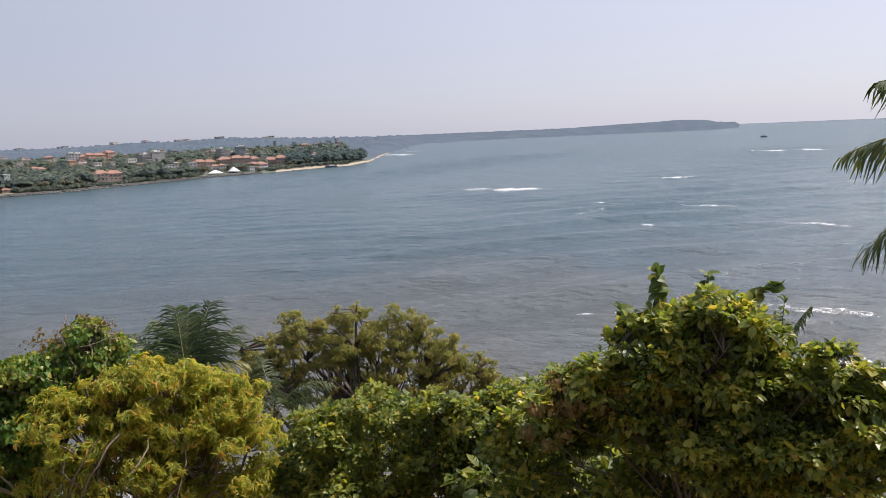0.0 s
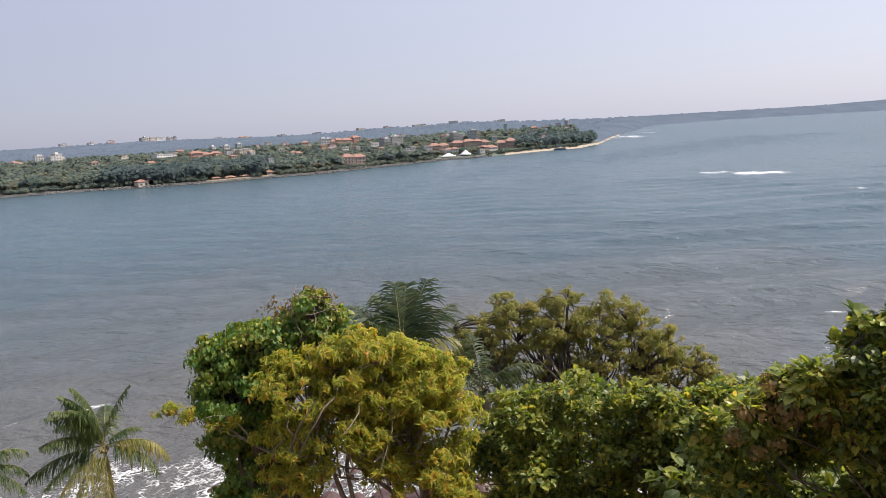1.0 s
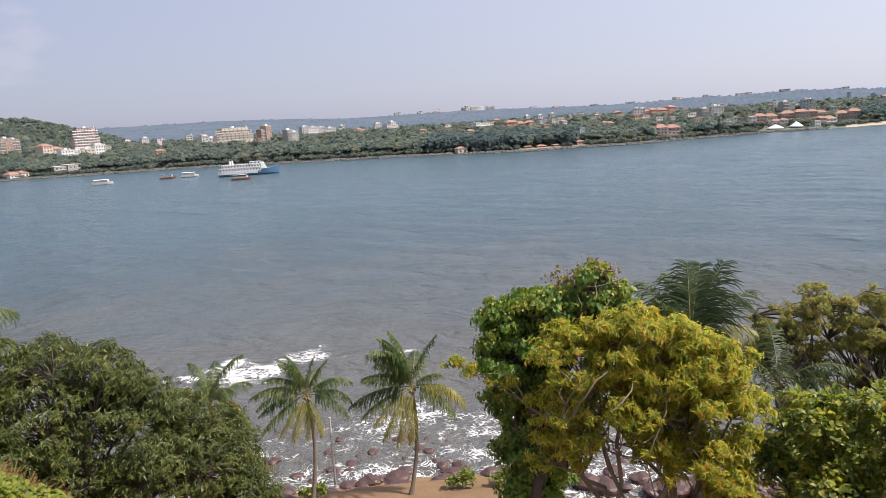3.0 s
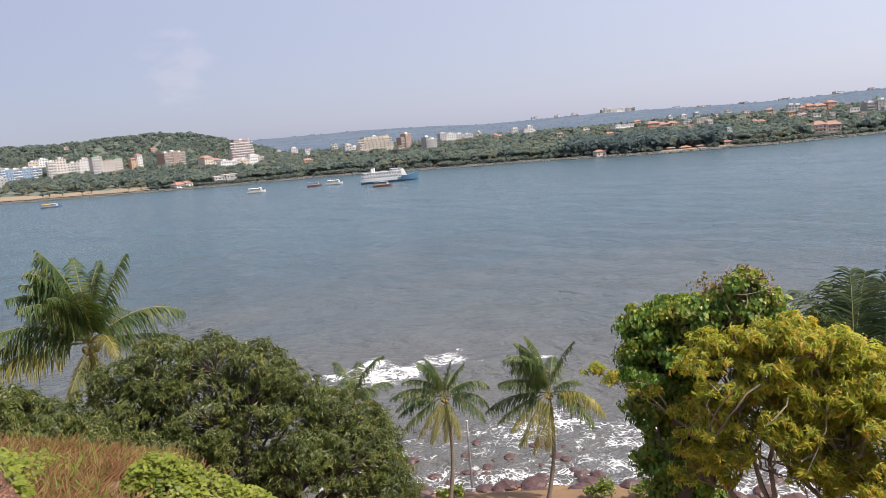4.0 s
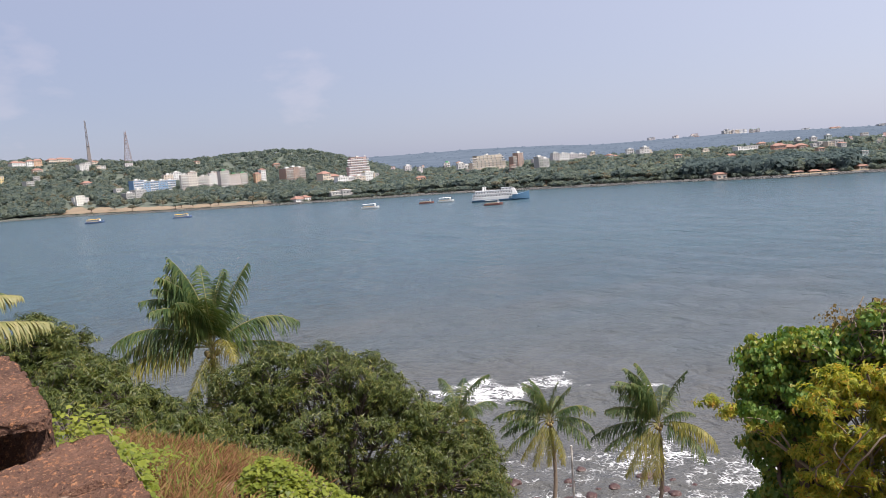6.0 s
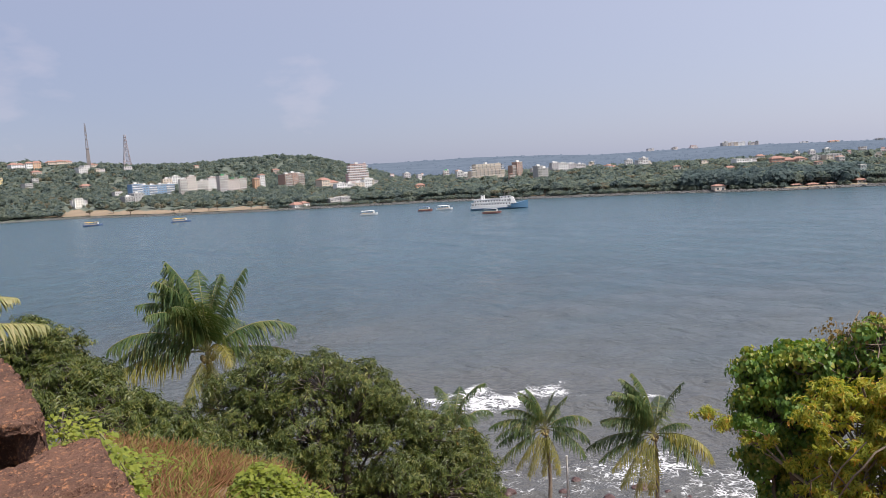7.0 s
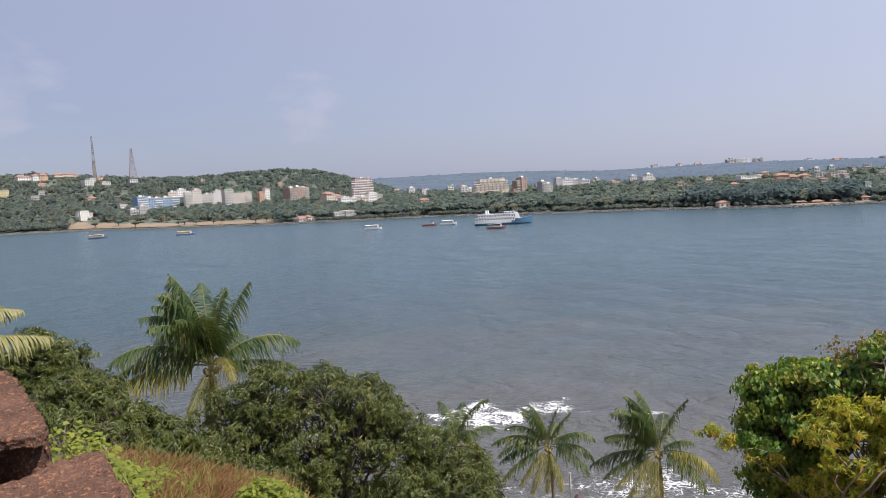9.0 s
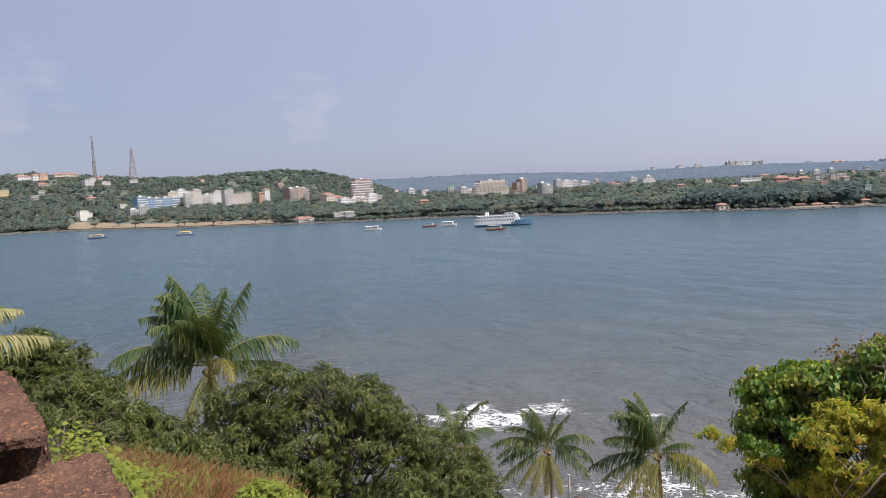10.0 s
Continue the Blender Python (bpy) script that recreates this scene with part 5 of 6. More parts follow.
# ---- woods ----
def card_crown(g, n, w, h, card):
    """A leafy crown of many small sprays with an uneven outline."""
    d = g.normal(size=(n, 3))
    d /= np.linalg.norm(d, axis=1)[:, None]
    d[:, 2] = np.abs(d[:, 2]) * np.where(g.random(n) < 0.25, -0.5, 1)
    lump = 0.72 + 0.28 * np.sin(d[:, 0] * 4 + g.uniform(0, 6)) * np.sin(d[:, 1] * 4 + g.uniform(0, 6)) + g.uniform(-0.12, 0.12, n)
    p = d * lump[:, None] * np.array([w / 2, w / 2, h / 2])
    turn = frames_of(g.normal(size=(n, 3)), d * 1.1 + np.array([0, 0, 0.5]) + g.normal(size=(n, 3)) * 0.4)
    q = np.array([[-0.5, -0.5, 0], [0.55, -0.4, 0.1], [0.45, 0.5, -0.05], [-0.4, 0.45, 0.1]])
    v = np.einsum("nij,kj->nki", turn, q) * (card * g.uniform(0.6, 1.3, n))[:, None, None] + p[:, None]
    core = HEARTWOOD * g.uniform(0.62, 0.86, (len(HEARTWOOD), 1)) * np.array([w / 2, w / 2, h / 2])
    return np.concatenate([v.reshape(-1, 3), core]), np.concatenate([np.arange(n * 4).reshape(-1, 4), CORE_FACES + n * 4])


# a lumpy inner mass of leaves: three rings between two poles
ring = [(math.cos(a) * math.cos(e), math.sin(a) * math.cos(e), math.sin(e)) for e in (-0.7, 0.05, 0.75) for a in np.arange(7) * 2 * math.pi / 7]
HEARTWOOD = np.array(ring + [(0, 0, 1.0)])
CORE_FACES = np.array([(r * 7 + k, r * 7 + (k + 1) % 7, (r + 1) * 7 + (k + 1) % 7, (r + 1) * 7 + k) for r in range(2) for k in range(7)] + [(14 + k, 14 + (k + 1) % 7, 14 + (k + 2) % 7, 21) for k in range(0, 7, 2)])


def clear_top(b, d):
    """How high trees may stand there without hiding the part of a house that stands clear."""
    top = 200.0
    for hb, hd, w, h, shown, st in TOWN:
        if d < hd + 4 and abs(b - hb) < math.degrees((w / 2 + 3) / hd):
            top = min(top, EYE + d * (float(land_z(hb, hd)) + shown + 0.12 * (h - shown) - EYE) / hd)
    return top


CROWNS = [card_crown(np.random.default_rng(40 + k), 58, 1.0, 1.0, 0.25) for k in range(12)]


def woods(name, label, count, b_range, reach, material, seed, height, keep=None, widen=1.0, sit=0.44):
    g = np.random.default_rng(seed)
    cos, qs, off, made, tries = [], [], 0, 0, 0
    while made < count and tries < count * 5:
        tries += 1
        b = g.uniform(*b_range)
        d = float(shore_at(b)) + reach[0] + (reach[1] - reach[0]) * g.random() ** 1.5
        if keep and not keep(b, d):
            continue
        h = g.uniform(*height)
        z = float(land_z(b, d))
        h = min(h, (clear_top(b, d) - z) / 0.95)
        if h < 2.2:
            continue
        c, q = CROWNS[int(g.integers(12))]
        s = np.array([h * 0.95 * widen, h * 0.95 * widen, h * 0.82]) * g.uniform(0.85, 1.15, 3)
        a = g.uniform(0, 6.28)
        rot = np.array([[math.cos(a), -math.sin(a), 0], [math.sin(a), math.cos(a), 0], [0, 0, 1]])
        p = bearing(b, d, z + h * sit)
        cos.append((c * s) @ rot.T + np.array(p))
        qs.append(q + off)
        off += len(c)
        made += 1
    return tagged(grid_object(name, np.concatenate(cos), np.concatenate(qs), material), label, "woods", kind="stuff")


def not_field(b, d):
    return not (3.6 < b < 19 and d - float(shore_at(b)) < 62)


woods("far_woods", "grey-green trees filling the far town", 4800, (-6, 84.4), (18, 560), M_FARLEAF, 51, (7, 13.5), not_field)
woods("far_woods", "hazy olive trees among the houses", 1300, (-6, 84), (20, 420), M_FARDRY, 52, (6, 11), not_field)
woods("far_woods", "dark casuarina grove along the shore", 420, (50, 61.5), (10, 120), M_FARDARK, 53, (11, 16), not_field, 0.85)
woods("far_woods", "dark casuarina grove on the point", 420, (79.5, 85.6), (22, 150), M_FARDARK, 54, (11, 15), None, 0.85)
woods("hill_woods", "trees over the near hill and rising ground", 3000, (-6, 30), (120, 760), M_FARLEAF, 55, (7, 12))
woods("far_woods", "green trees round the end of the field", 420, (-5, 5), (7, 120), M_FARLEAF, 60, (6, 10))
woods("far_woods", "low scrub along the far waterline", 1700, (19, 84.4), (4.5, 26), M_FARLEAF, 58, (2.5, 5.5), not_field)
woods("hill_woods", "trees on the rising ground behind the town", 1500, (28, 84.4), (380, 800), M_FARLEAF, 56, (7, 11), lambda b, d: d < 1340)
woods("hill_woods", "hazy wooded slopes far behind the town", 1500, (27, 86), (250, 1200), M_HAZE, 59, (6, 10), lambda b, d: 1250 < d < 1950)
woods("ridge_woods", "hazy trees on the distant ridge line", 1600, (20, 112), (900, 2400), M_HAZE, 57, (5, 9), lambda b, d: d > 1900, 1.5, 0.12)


def shore_tree(seed, h, w, material, label, bare=0.0):
    g = np.random.default_rng(seed)
    root = thing("shore_tree", (0, 0, 0), label, "tree", "trees along the far shore")
    pieces = [tube([(0, 0, -0.5), (0.1, 0, h * 0.25), (0.25, 0.1, h * 0.5)], [0.35, 0.28, 0.2], 6)]
    cl = []
    for k in range(6):
        a = k * 1.05 + g.uniform(0, 0.5)
        e = np.array([math.cos(a) * w * 0.3, math.sin(a) * w * 0.3, h * g.uniform(0.55, 0.85)])
        pieces.append(tube([(0.15, 0.05, h * 0.3), e * np.array([0.5, 0.5, 0.8]), e], [0.2, 0.13, 0.05], 5))
        c, q = card_crown(g, 110, w * 0.62, h * 0.42, 0.75)
        cl.append((c + e, q))
    big_mesh("trunk", *merge(pieces), M_BARK, root, True)
    big_mesh("crown", *merge(cl), material, root)
    return root


KINDS = [shore_tree(61, 8.5, 9.0, M_FARLEAF, "spreading green shade tree on the seawall bank"), shore_tree(62, 7.0, 7.5, M_FARDRY, "hazy olive tree on the seawall bank"),
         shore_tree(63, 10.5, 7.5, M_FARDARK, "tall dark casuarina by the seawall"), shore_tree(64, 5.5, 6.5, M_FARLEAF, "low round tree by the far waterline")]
g = np.random.default_rng(65)
spots = [(9.3, 8), (5.0, 20), (6.7, 12), (12.2, 14), (12.6, 22), (14.6, 16), (15.2, 26), (8.2, 30), (13.4, 20), (17.6, 12), (18.4, 20)] + [(b + g.uniform(-0.25, 0.25), g.uniform(9, 24)) for b in np.arange(19.5, 82, 0.62)]
used = set()
for b, off in spots:
    k = int(g.choice(4, p=[0.4, 0.25, 0.15, 0.2]))
    d = float(shore_at(b)) + off
    if clear_top(b, d) < float(land_z(b, d)) + 6:
        continue
    m = Matrix.Translation(bearing(b, d, float(land_z(b, d)))) @ Matrix.Rotation(g.uniform(0, 6.28), 4, "Z")
    if k in used:
        copy_thing(KINDS[k], m)
    else:
        KINDS[k].matrix_basis = m
        used.add(k)


# ---- boats ----
M_HULLBLUE, M_HULLRED, M_HULLGREY, M_CANVAS_Y, M_CANVAS_W = plain("blue_hull", (0.045, 0.115, 0.2), 0.6), plain("red_hull", (0.13, 0.055, 0.05), 0.6), plain("grey_hull", (0.4, 0.42, 0.44), 0.5), plain("yellow_canopy", (0.75, 0.45, 0.03), 0.7), plain("white_canopy", (0.8, 0.8, 0.78), 0.7)
M_NAVY = plain("navy_hull", (0.06, 0.1, 0.2), 0.5)
M_DECK = plain("deck", (0.35, 0.28, 0.2), 0.8)


def hull(length, beam, depth, sheer=0.5, x0=-0.5, x1=0.5, full=0.75):
    """Hull between two stations, bow towards +x, waterline at z = 0."""
    bm = bmesh.new()
    n = 13
    rings = []
    for i in range(n):
        u = x0 + (x1 - x0) * i / (n - 1)
        q = u + 0.5
        w = beam / 2 * (1 - max(0, (q - full) / (1 - full)) ** 1.8) * (0.86 + 0.14 * min(1, q * 5))
        top = depth * (1 + sheer * max(0, q - 0.55) ** 2 * 4)
        x = u * length
        rings.append([bm.verts.new(c) for c in ((x, -max(w, 0.05), top), (x, -max(w * 0.92, 0.04), depth * 0.25), (x, -max(w * 0.5, 0.02), -0.5), (x, max(w * 0.5, 0.02), -0.5), (x, max(w * 0.92, 0.04), depth * 0.25), (x, max(w, 0.05), top))])
    for a, c in zip(rings, rings[1:]):
        for k in range(5):
            bm.faces.new((a[k], c[k], c[k + 1], a[k + 1]))
        bm.faces.new((a[5], c[5], c[0], a[0]))
    bm.faces.new(rings[0][::-1])
    bm.faces.new(rings[-1])
    bmesh.ops.recalc_face_normals(bm, faces=bm.faces)
    return bm


def tour_boat(label, b, dist, heading, length, hull_mat, roof_mat):
    root = thing("tour_boat", bearing(b, dist, 0.0), label, "boat", "small boats at anchor", radians(heading))
    part("hull", hull(length, length * 0.26, 1.3), hull_mat, root)
    bm = bmesh.new()
    box(bm, -length * 0.42, -length * 0.12, 3.3, length * 0.3, length * 0.12, 3.55, 0.08)
    for v in bm.verts:
        v.co.z += 0.35 * (1 - (v.co.y / (length * 0.12)) ** 2)
    part("canopy", bm, roof_mat, root)
    for x in np.linspace(-0.4, 0.28, 5):
        for y in (-1, 1):
            bm = bmesh.new()
            box(bm, x * length - 0.07, y * length * 0.11 - 0.07, 1.1, x * length + 0.07, y * length * 0.11 + 0.07, 3.4)
            part("post", bm, M_STEEL, root)
    bm = bmesh.new()
    box(bm, -length * 0.4, -length * 0.1, 1.1, length * 0.25, length * 0.1, 1.8)
    part("bench", bm, M_DECK, root)
    bm = bmesh.new()
    box(bm, length * 0.22, -length * 0.07, 1.3, length * 0.32, length * 0.07, 2.9, 0.1)
    part("wheelhouse", bm, M_WHITE, root)
    return root


tour_boat("tour boat with yellow canopy and navy hull", 6.8, 774, -8, 17, M_NAVY, M_CANVAS_Y)
tour_boat("tour boat with yellow canopy and red trim", 12.6, 712, -14, 16.5, M_NAVY, M_CANVAS_Y)
tour_boat("tour boat with white canopy and grey-red hull", 26.3, 605, -26, 14.5, M_HULLGREY, M_CANVAS_W)
tour_boat("red-hulled tour boat with dark canopy", 30.6, 609, -30, 12, M_HULLRED, M_NAVY)
tour_boat("white tour boat with white canopy", 32.1, 610, -32, 13.5, M_HULLGREY, M_CANVAS_W)
tour_boat("low tour boat with grey-blue canopy by the ship", 35.7, 531, -35, 13.5, M_HULLRED, M_HULLGREY)
tour_boat("fishing boat far out on the sea", 114.7, 1490, -115, 12, M_NAVY, M_NAVY)
tour_boat("dark barge moored off the beach", 83.1, 868, -84, 14, M_NAVY, M_NAVY)

ship = thing("cruise_ship", bearing(36.3, 577, 0), "white and blue river cruise ship at anchor", "ship", "", radians(-37))
SL = 44.0
part("stern_hull", hull(SL, 9.5, 3.2, 0.9, -0.5, 0.14), M_WHITE, ship, "white hull aft")
part("boot_stripe", hull(SL, 9.7, 1.5, 0.0, -0.5, 0.22), M_HULLBLUE, ship, "blue stripe along the waterline")
part("bow", hull(SL, 9.6, 3.3, 1.1, 0.2, 0.5), M_HULLBLUE, ship, "bright blue raised bow")
for z0, z1, xa, xb, w in ((3.2, 5.6, -0.48, 0.2, 4.5), (5.6, 7.9, -0.44, 0.18, 4.2), (7.9, 9.6, 0.02, 0.2, 3.6)):
    bm = bmesh.new()
    box(bm, SL * xa, -w, z0, SL * xb, w, z1, 0.15)
    deck = part("deck_house", bm, M_WHITE, ship)
    nw = int((xb - xa) * SL / 2.0)
    for k in range(nw):
        window(deck, SL * xa + (k + 0.5) * (xb - xa) * SL / nw, -w, z0 + 0.7, 1.15, 1.1)
    bm = bmesh.new()
    box(bm, SL * xa - 0.4, -w - 0.35, z1, SL * xb + 0.4, w + 0.35, z1 + 0.18)
    part("deck", bm, M_HULLGREY, ship)
bm = bmesh.new()
box(bm, SL * 0.2, -3.2, 4.2, SL * 0.3, 3.2, 9.0, 0.2)
for v in bm.verts:
    if v.co.z > 8 and v.co.x > SL * 0.26:
        v.co.x -= 2.2
part("bridge", bm, M_WHITE, ship, "white raked wheelhouse front")
for x, h in ((-0.3, 11.2), (-0.26, 11.2)):
    bm = bmesh.new()
    bmesh.ops.create_cone(bm, cap_ends=True, segments=10, radius1=0.9, radius2=0.7, depth=3.4)
    for v in bm.verts:
        v.co += Vector((SL * x, 0, h - 1.7))
    part("funnel", bm, M_WHITE, ship)
for x in (0.1, 0.17, 0.46):
    bm = bmesh.new()
    box(bm, SL * x - 0.12, -0.12, 6, SL * x + 0.12, 0.12, 13.0 if x < 0.4 else 8.5)
    part("mast", bm, M_STEEL, ship)
for k in range(20):
    bm = bmesh.new()
    x = SL * (-0.46 + k * 0.03)
    box(bm, x - 0.06, -4.5, 8.0, x + 0.06, -4.4, 9.0)
    part("railing_post", bm, M_WHITE, ship)


# ---- fort parapet: worn laterite blocks ----
def worn_block(name, label, corners_top, z_top, z_foot, seed, chamfer=0.0):
    """A weathered stone block: rounded, pitted, with a broken edge."""
    bm = bmesh.new()
    cx = sum(c[0] for c in corners_top) / len(corners_top)
    cy = sum(c[1] for c in corners_top) / len(corners_top)
    lo = [bm.verts.new((x, y, z_foot)) for x, y in corners_top]
    hi = [bm.verts.new((x, y, z_top - (chamfer if y < cy - 0.05 and chamfer else 0))) for x, y in corners_top]
    n = len(lo)
    bm.faces.new(hi)
    bm.faces.new(lo[::-1])
    for i in range(n):
        bm.faces.new((lo[i], lo[(i + 1) % n], hi[(i + 1) % n], hi[i]))
    bmesh.ops.triangulate(bm, faces=bm.faces)
    bmesh.ops.subdivide_edges(bm, edges=bm.edges, cuts=5, use_grid_fill=True)
    bmesh.ops.subdivide_edges(bm, edges=bm.edges, cuts=2, use_grid_fill=True)
    bmesh.ops.smooth_vert(bm, verts=bm.verts, factor=0.5, use_axis_x=True, use_axis_y=True, use_axis_z=True)
    bmesh.ops.smooth_vert(bm, verts=bm.verts, factor=0.5, use_axis_x=True, use_axis_y=True, use_axis_z=True)
    bm.normal_update()
    for v in bm.verts:
        p = v.co * 9 + Vector((seed, 0, 0))
        v.co += v.normal * (0.022 * noise.noise(p) + 0.012 * noise.noise(p * 3.1) + 0.006 * noise.noise(p * 9))
    me = bpy.data.meshes.new(name)
    bm.to_mesh(me)
    bm.free()
    me.polygons.foreach_set("use_smooth", [True] * len(me.polygons))
    me.materials.append(M_LATERITE)
    return tagged(new(name, me), label, "parapet block", "parapet blocks")


worn_block("parapet_block", "worn red-brown laterite block on top of the fort wall", [(-0.9, 1.90), (0.02, 1.90), (0.19, 1.865), (0.235, 1.86), (0.235, 2.0), (0.23, 2.2), (0.185, 2.28), (0.10, 2.28), (0.04, 2.22), (-0.04, 2.12), (-0.9, 1.98)], 35.30, 34.1, 3)
worn_block("parapet_block", "chipped laterite block with a mortar joint beside it", [(-0.9, 1.2), (0.33, 1.25), (0.29, 1.6), (0.24, 1.845), (0.19, 1.85), (0.02, 1.885), (-0.9, 1.885)], 35.295, 34.1, 8)
bm = bmesh.new()
for x0, x1, y in ((-0.9, 0.0, 1.892), (0.0, 0.1, 1.884), (0.1, 0.19, 1.864)):
    box(bm, x0, y - 0.014, 34.2, x1, y + 0.014, 35.284, 0.004)
tagged(part("mortar_joint", bm, M_MORTAR), "pale crumbling lime mortar between two laterite blocks", "mortar joint")
worn_block("parapet_block", "laterite block beyond the gap, undercut and dark below", [(-0.9, 2.42), (-0.03, 2.44), (0.045, 2.40), (0.095, 2.38), (0.105, 2.6), (0.08, 2.83), (0.06, 3.14), (0.025, 3.42), (-0.9, 3.6)], 35.34, 35.305, 15, 0.0)
worn_block("parapet_block", "set-back laterite base under the far block", [(-0.9, 2.95), (0.08, 3.0), (0.05, 3.4), (-0.9, 3.6)], 35.30, 34.1, 17)
worn_block("parapet_block", "rough laterite corner stone by the gap", [(0.05, 2.46), (0.105, 2.42), (0.105, 2.95), (0.045, 2.95)], 35.31, 34.1, 19)
worn_block("parapet_block", "low sill stone in the gap of the parapet", [(-0.9, 2.0), (0.12, 2.1), (0.12, 3.0), (-0.9, 3.0)], 34.6, 33.9, 21)

# ---- grassy bank below the wall ----
g = np.random.default_rng(71)


def bank_points(n, b0, b1, d0, d1, g):
    b, d = g.uniform(b0, b1, n), d0 + (d1 - d0) * g.random(n) ** 0.8
    x, y = d * np.sin(np.radians(b)), d * np.cos(np.radians(b))
    ok = (x > 0.32 + 0.02 * np.sin(y * 5)) & (np.hypot(x - 1.75, (y - 5.0) * 0.8) > 0.62) & (fractal(x, y, 0.35) > g.uniform(-1.3, 0.3, n))
    b, d, x, y = b[ok], d[ok], x[ok], y[ok]
    return np.stack([x, y, ground_height(b, d)], 1)


def grass(name, label, p, height, material, g, lean=0.5):
    n = len(p)
    h = height * g.uniform(0.5, 1.25, n)
    w = 0.002 + 0.0025 * g.random(n)
    d = g.normal(size=(n, 3)) * lean
    d[:, 2] = 1
    side = np.cross(d, g.normal(size=(n, 3)))
    side /= np.linalg.norm(side, axis=1)[:, None]
    m = p + d * (h * 0.55)[:, None]
    tip = m + (d + g.normal(size=(n, 3)) * 0.35 + WIND * 0.3) * (h * 0.45)[:, None]
    s = side * w[:, None]
    co = np.stack([p - s, p + s, m + s, m - s, tip - s * 0.6, tip + s * 0.6], 1).reshape(-1, 3)
    q = (np.array([[0, 1, 2, 3], [3, 2, 5, 4]])[None] + (np.arange(n) * 6)[:, None, None]).reshape(-1, 4)
    return tagged(grid_object(name, co, q, material), label, "grass", kind="stuff")


grass("dry_grass", "dry reddish-brown grass on the bank", bank_points(80000, 2, 30, 2.4, 10.5, g), 0.09, M_DRYGRASS, g, 0.9)
M_GREENGRASS = foliage("green_grass", [(0.10, 0.14, 0.03), (0.16, 0.19, 0.04), (0.2, 0.17, 0.05)], 0.35, 0.6, 0.2)
grass("green_grass", "green weeds growing through the dry grass", bank_points(9000, 2, 30, 2.4, 10.5, g), 0.14, M_GREENGRASS, g)


def creeper(label, spots, leaf, size, material, count, seed, singles):
    """Creeping plant: nearest leaves one by one, the rest joined, on thin runners."""
    g = np.random.default_rng(seed)
    spots = np.asarray(spots, float)
    root = thing("creeper", spots[0, :3], label, "creeper")
    pick = g.integers(0, len(spots), count)
    r = spots[pick, 3]
    a, q = g.uniform(0, 6.28, count), np.sqrt(g.random(count))
    x, y = spots[pick, 0] + r * q * np.cos(a), spots[pick, 1] + r * q * np.sin(a)
    b, d = np.degrees(np.arctan2(x, y)), np.hypot(x, y)
    z = np.maximum(ground_height(b, d), spots[pick, 2] - 0.1) + spots[pick, 4] * (1 - q ** 2) * g.uniform(0.3, 1, count) + 0.04
    p = np.stack([x, y, z], 1) - spots[0, :3]
    turn = frames_of(g.normal(size=p.shape) * np.array([1, 1, 0.3]) + np.array([0, 0, -0.2]), np.array([0.1, -0.35, 1.0]) + g.normal(size=p.shape) * 0.3)
    s = size * g.uniform(0.55, 1.25, count)
    order = np.argsort(np.hypot(x, y))
    near, rest = order[:singles], order[singles:]
    me = bpy.data.meshes.new("leaf")
    me.from_pydata([tuple(c) for c in leaf[0]], [], [tuple(map(int, f)) for f in leaf[1]])
    me.materials.append(M_SINGLE)
    for i in near:
        ob = new("leaf", me)
        ob.parent = root
        m = Matrix(turn[i].tolist()).to_4x4()
        ob.matrix_basis = Matrix.Translation(p[i]) @ m @ Matrix.Scale(float(s[i]), 4)
    co, f = scatter(leaf, p[rest], turn[rest], s[rest])
    tagged(big_mesh("leaf_mass", co, f, material, root), kind="stuff")
    pieces = []
    for i in order[::9]:
        j = order[int(g.integers(0, len(order)))]
        k = order[np.argmin(np.linalg.norm(p[order] - p[i] - g.normal(size=3) * 0.15, axis=1))]
        pieces.append(tube([p[i] - [0, 0, 0.05], (p[i] + p[k]) / 2 - [0, 0, 0.06], p[k] - [0, 0, 0.05]], [0.004, 0.004, 0.003], 4))
    tagged(big_mesh("runner", *merge(pieces), M_RACHIS, root), kind="stuff")
    return root


# single leaves vary by object
M_SINGLE, snt, sbs = mat("single_leaf")
info = snt.nodes.new("ShaderNodeObjectInfo")
scol = ramp(snt, info.outputs["Random"], [(0.0, (0.08, 0.115, 0.018)), (0.5, (0.14, 0.175, 0.028)), (1.0, (0.24, 0.25, 0.05))])
snt.links.new(scol, sbs.inputs["Base Color"])
sbs.inputs["Roughness"].default_value = 0.5
strl = snt.nodes.new("ShaderNodeBsdfTranslucent")
snt.links.new(scol, strl.inputs["Color"])
smx = snt.nodes.new("ShaderNodeMixShader")
smx.inputs[0].default_value = 0.35
snt.links.new(sbs.outputs[0], smx.inputs[1])
snt.links.new(strl.outputs[0], smx.inputs[2])
snt.links.new(smx.outputs[0], snt.nodes["Material Output"].inputs["Surface"])

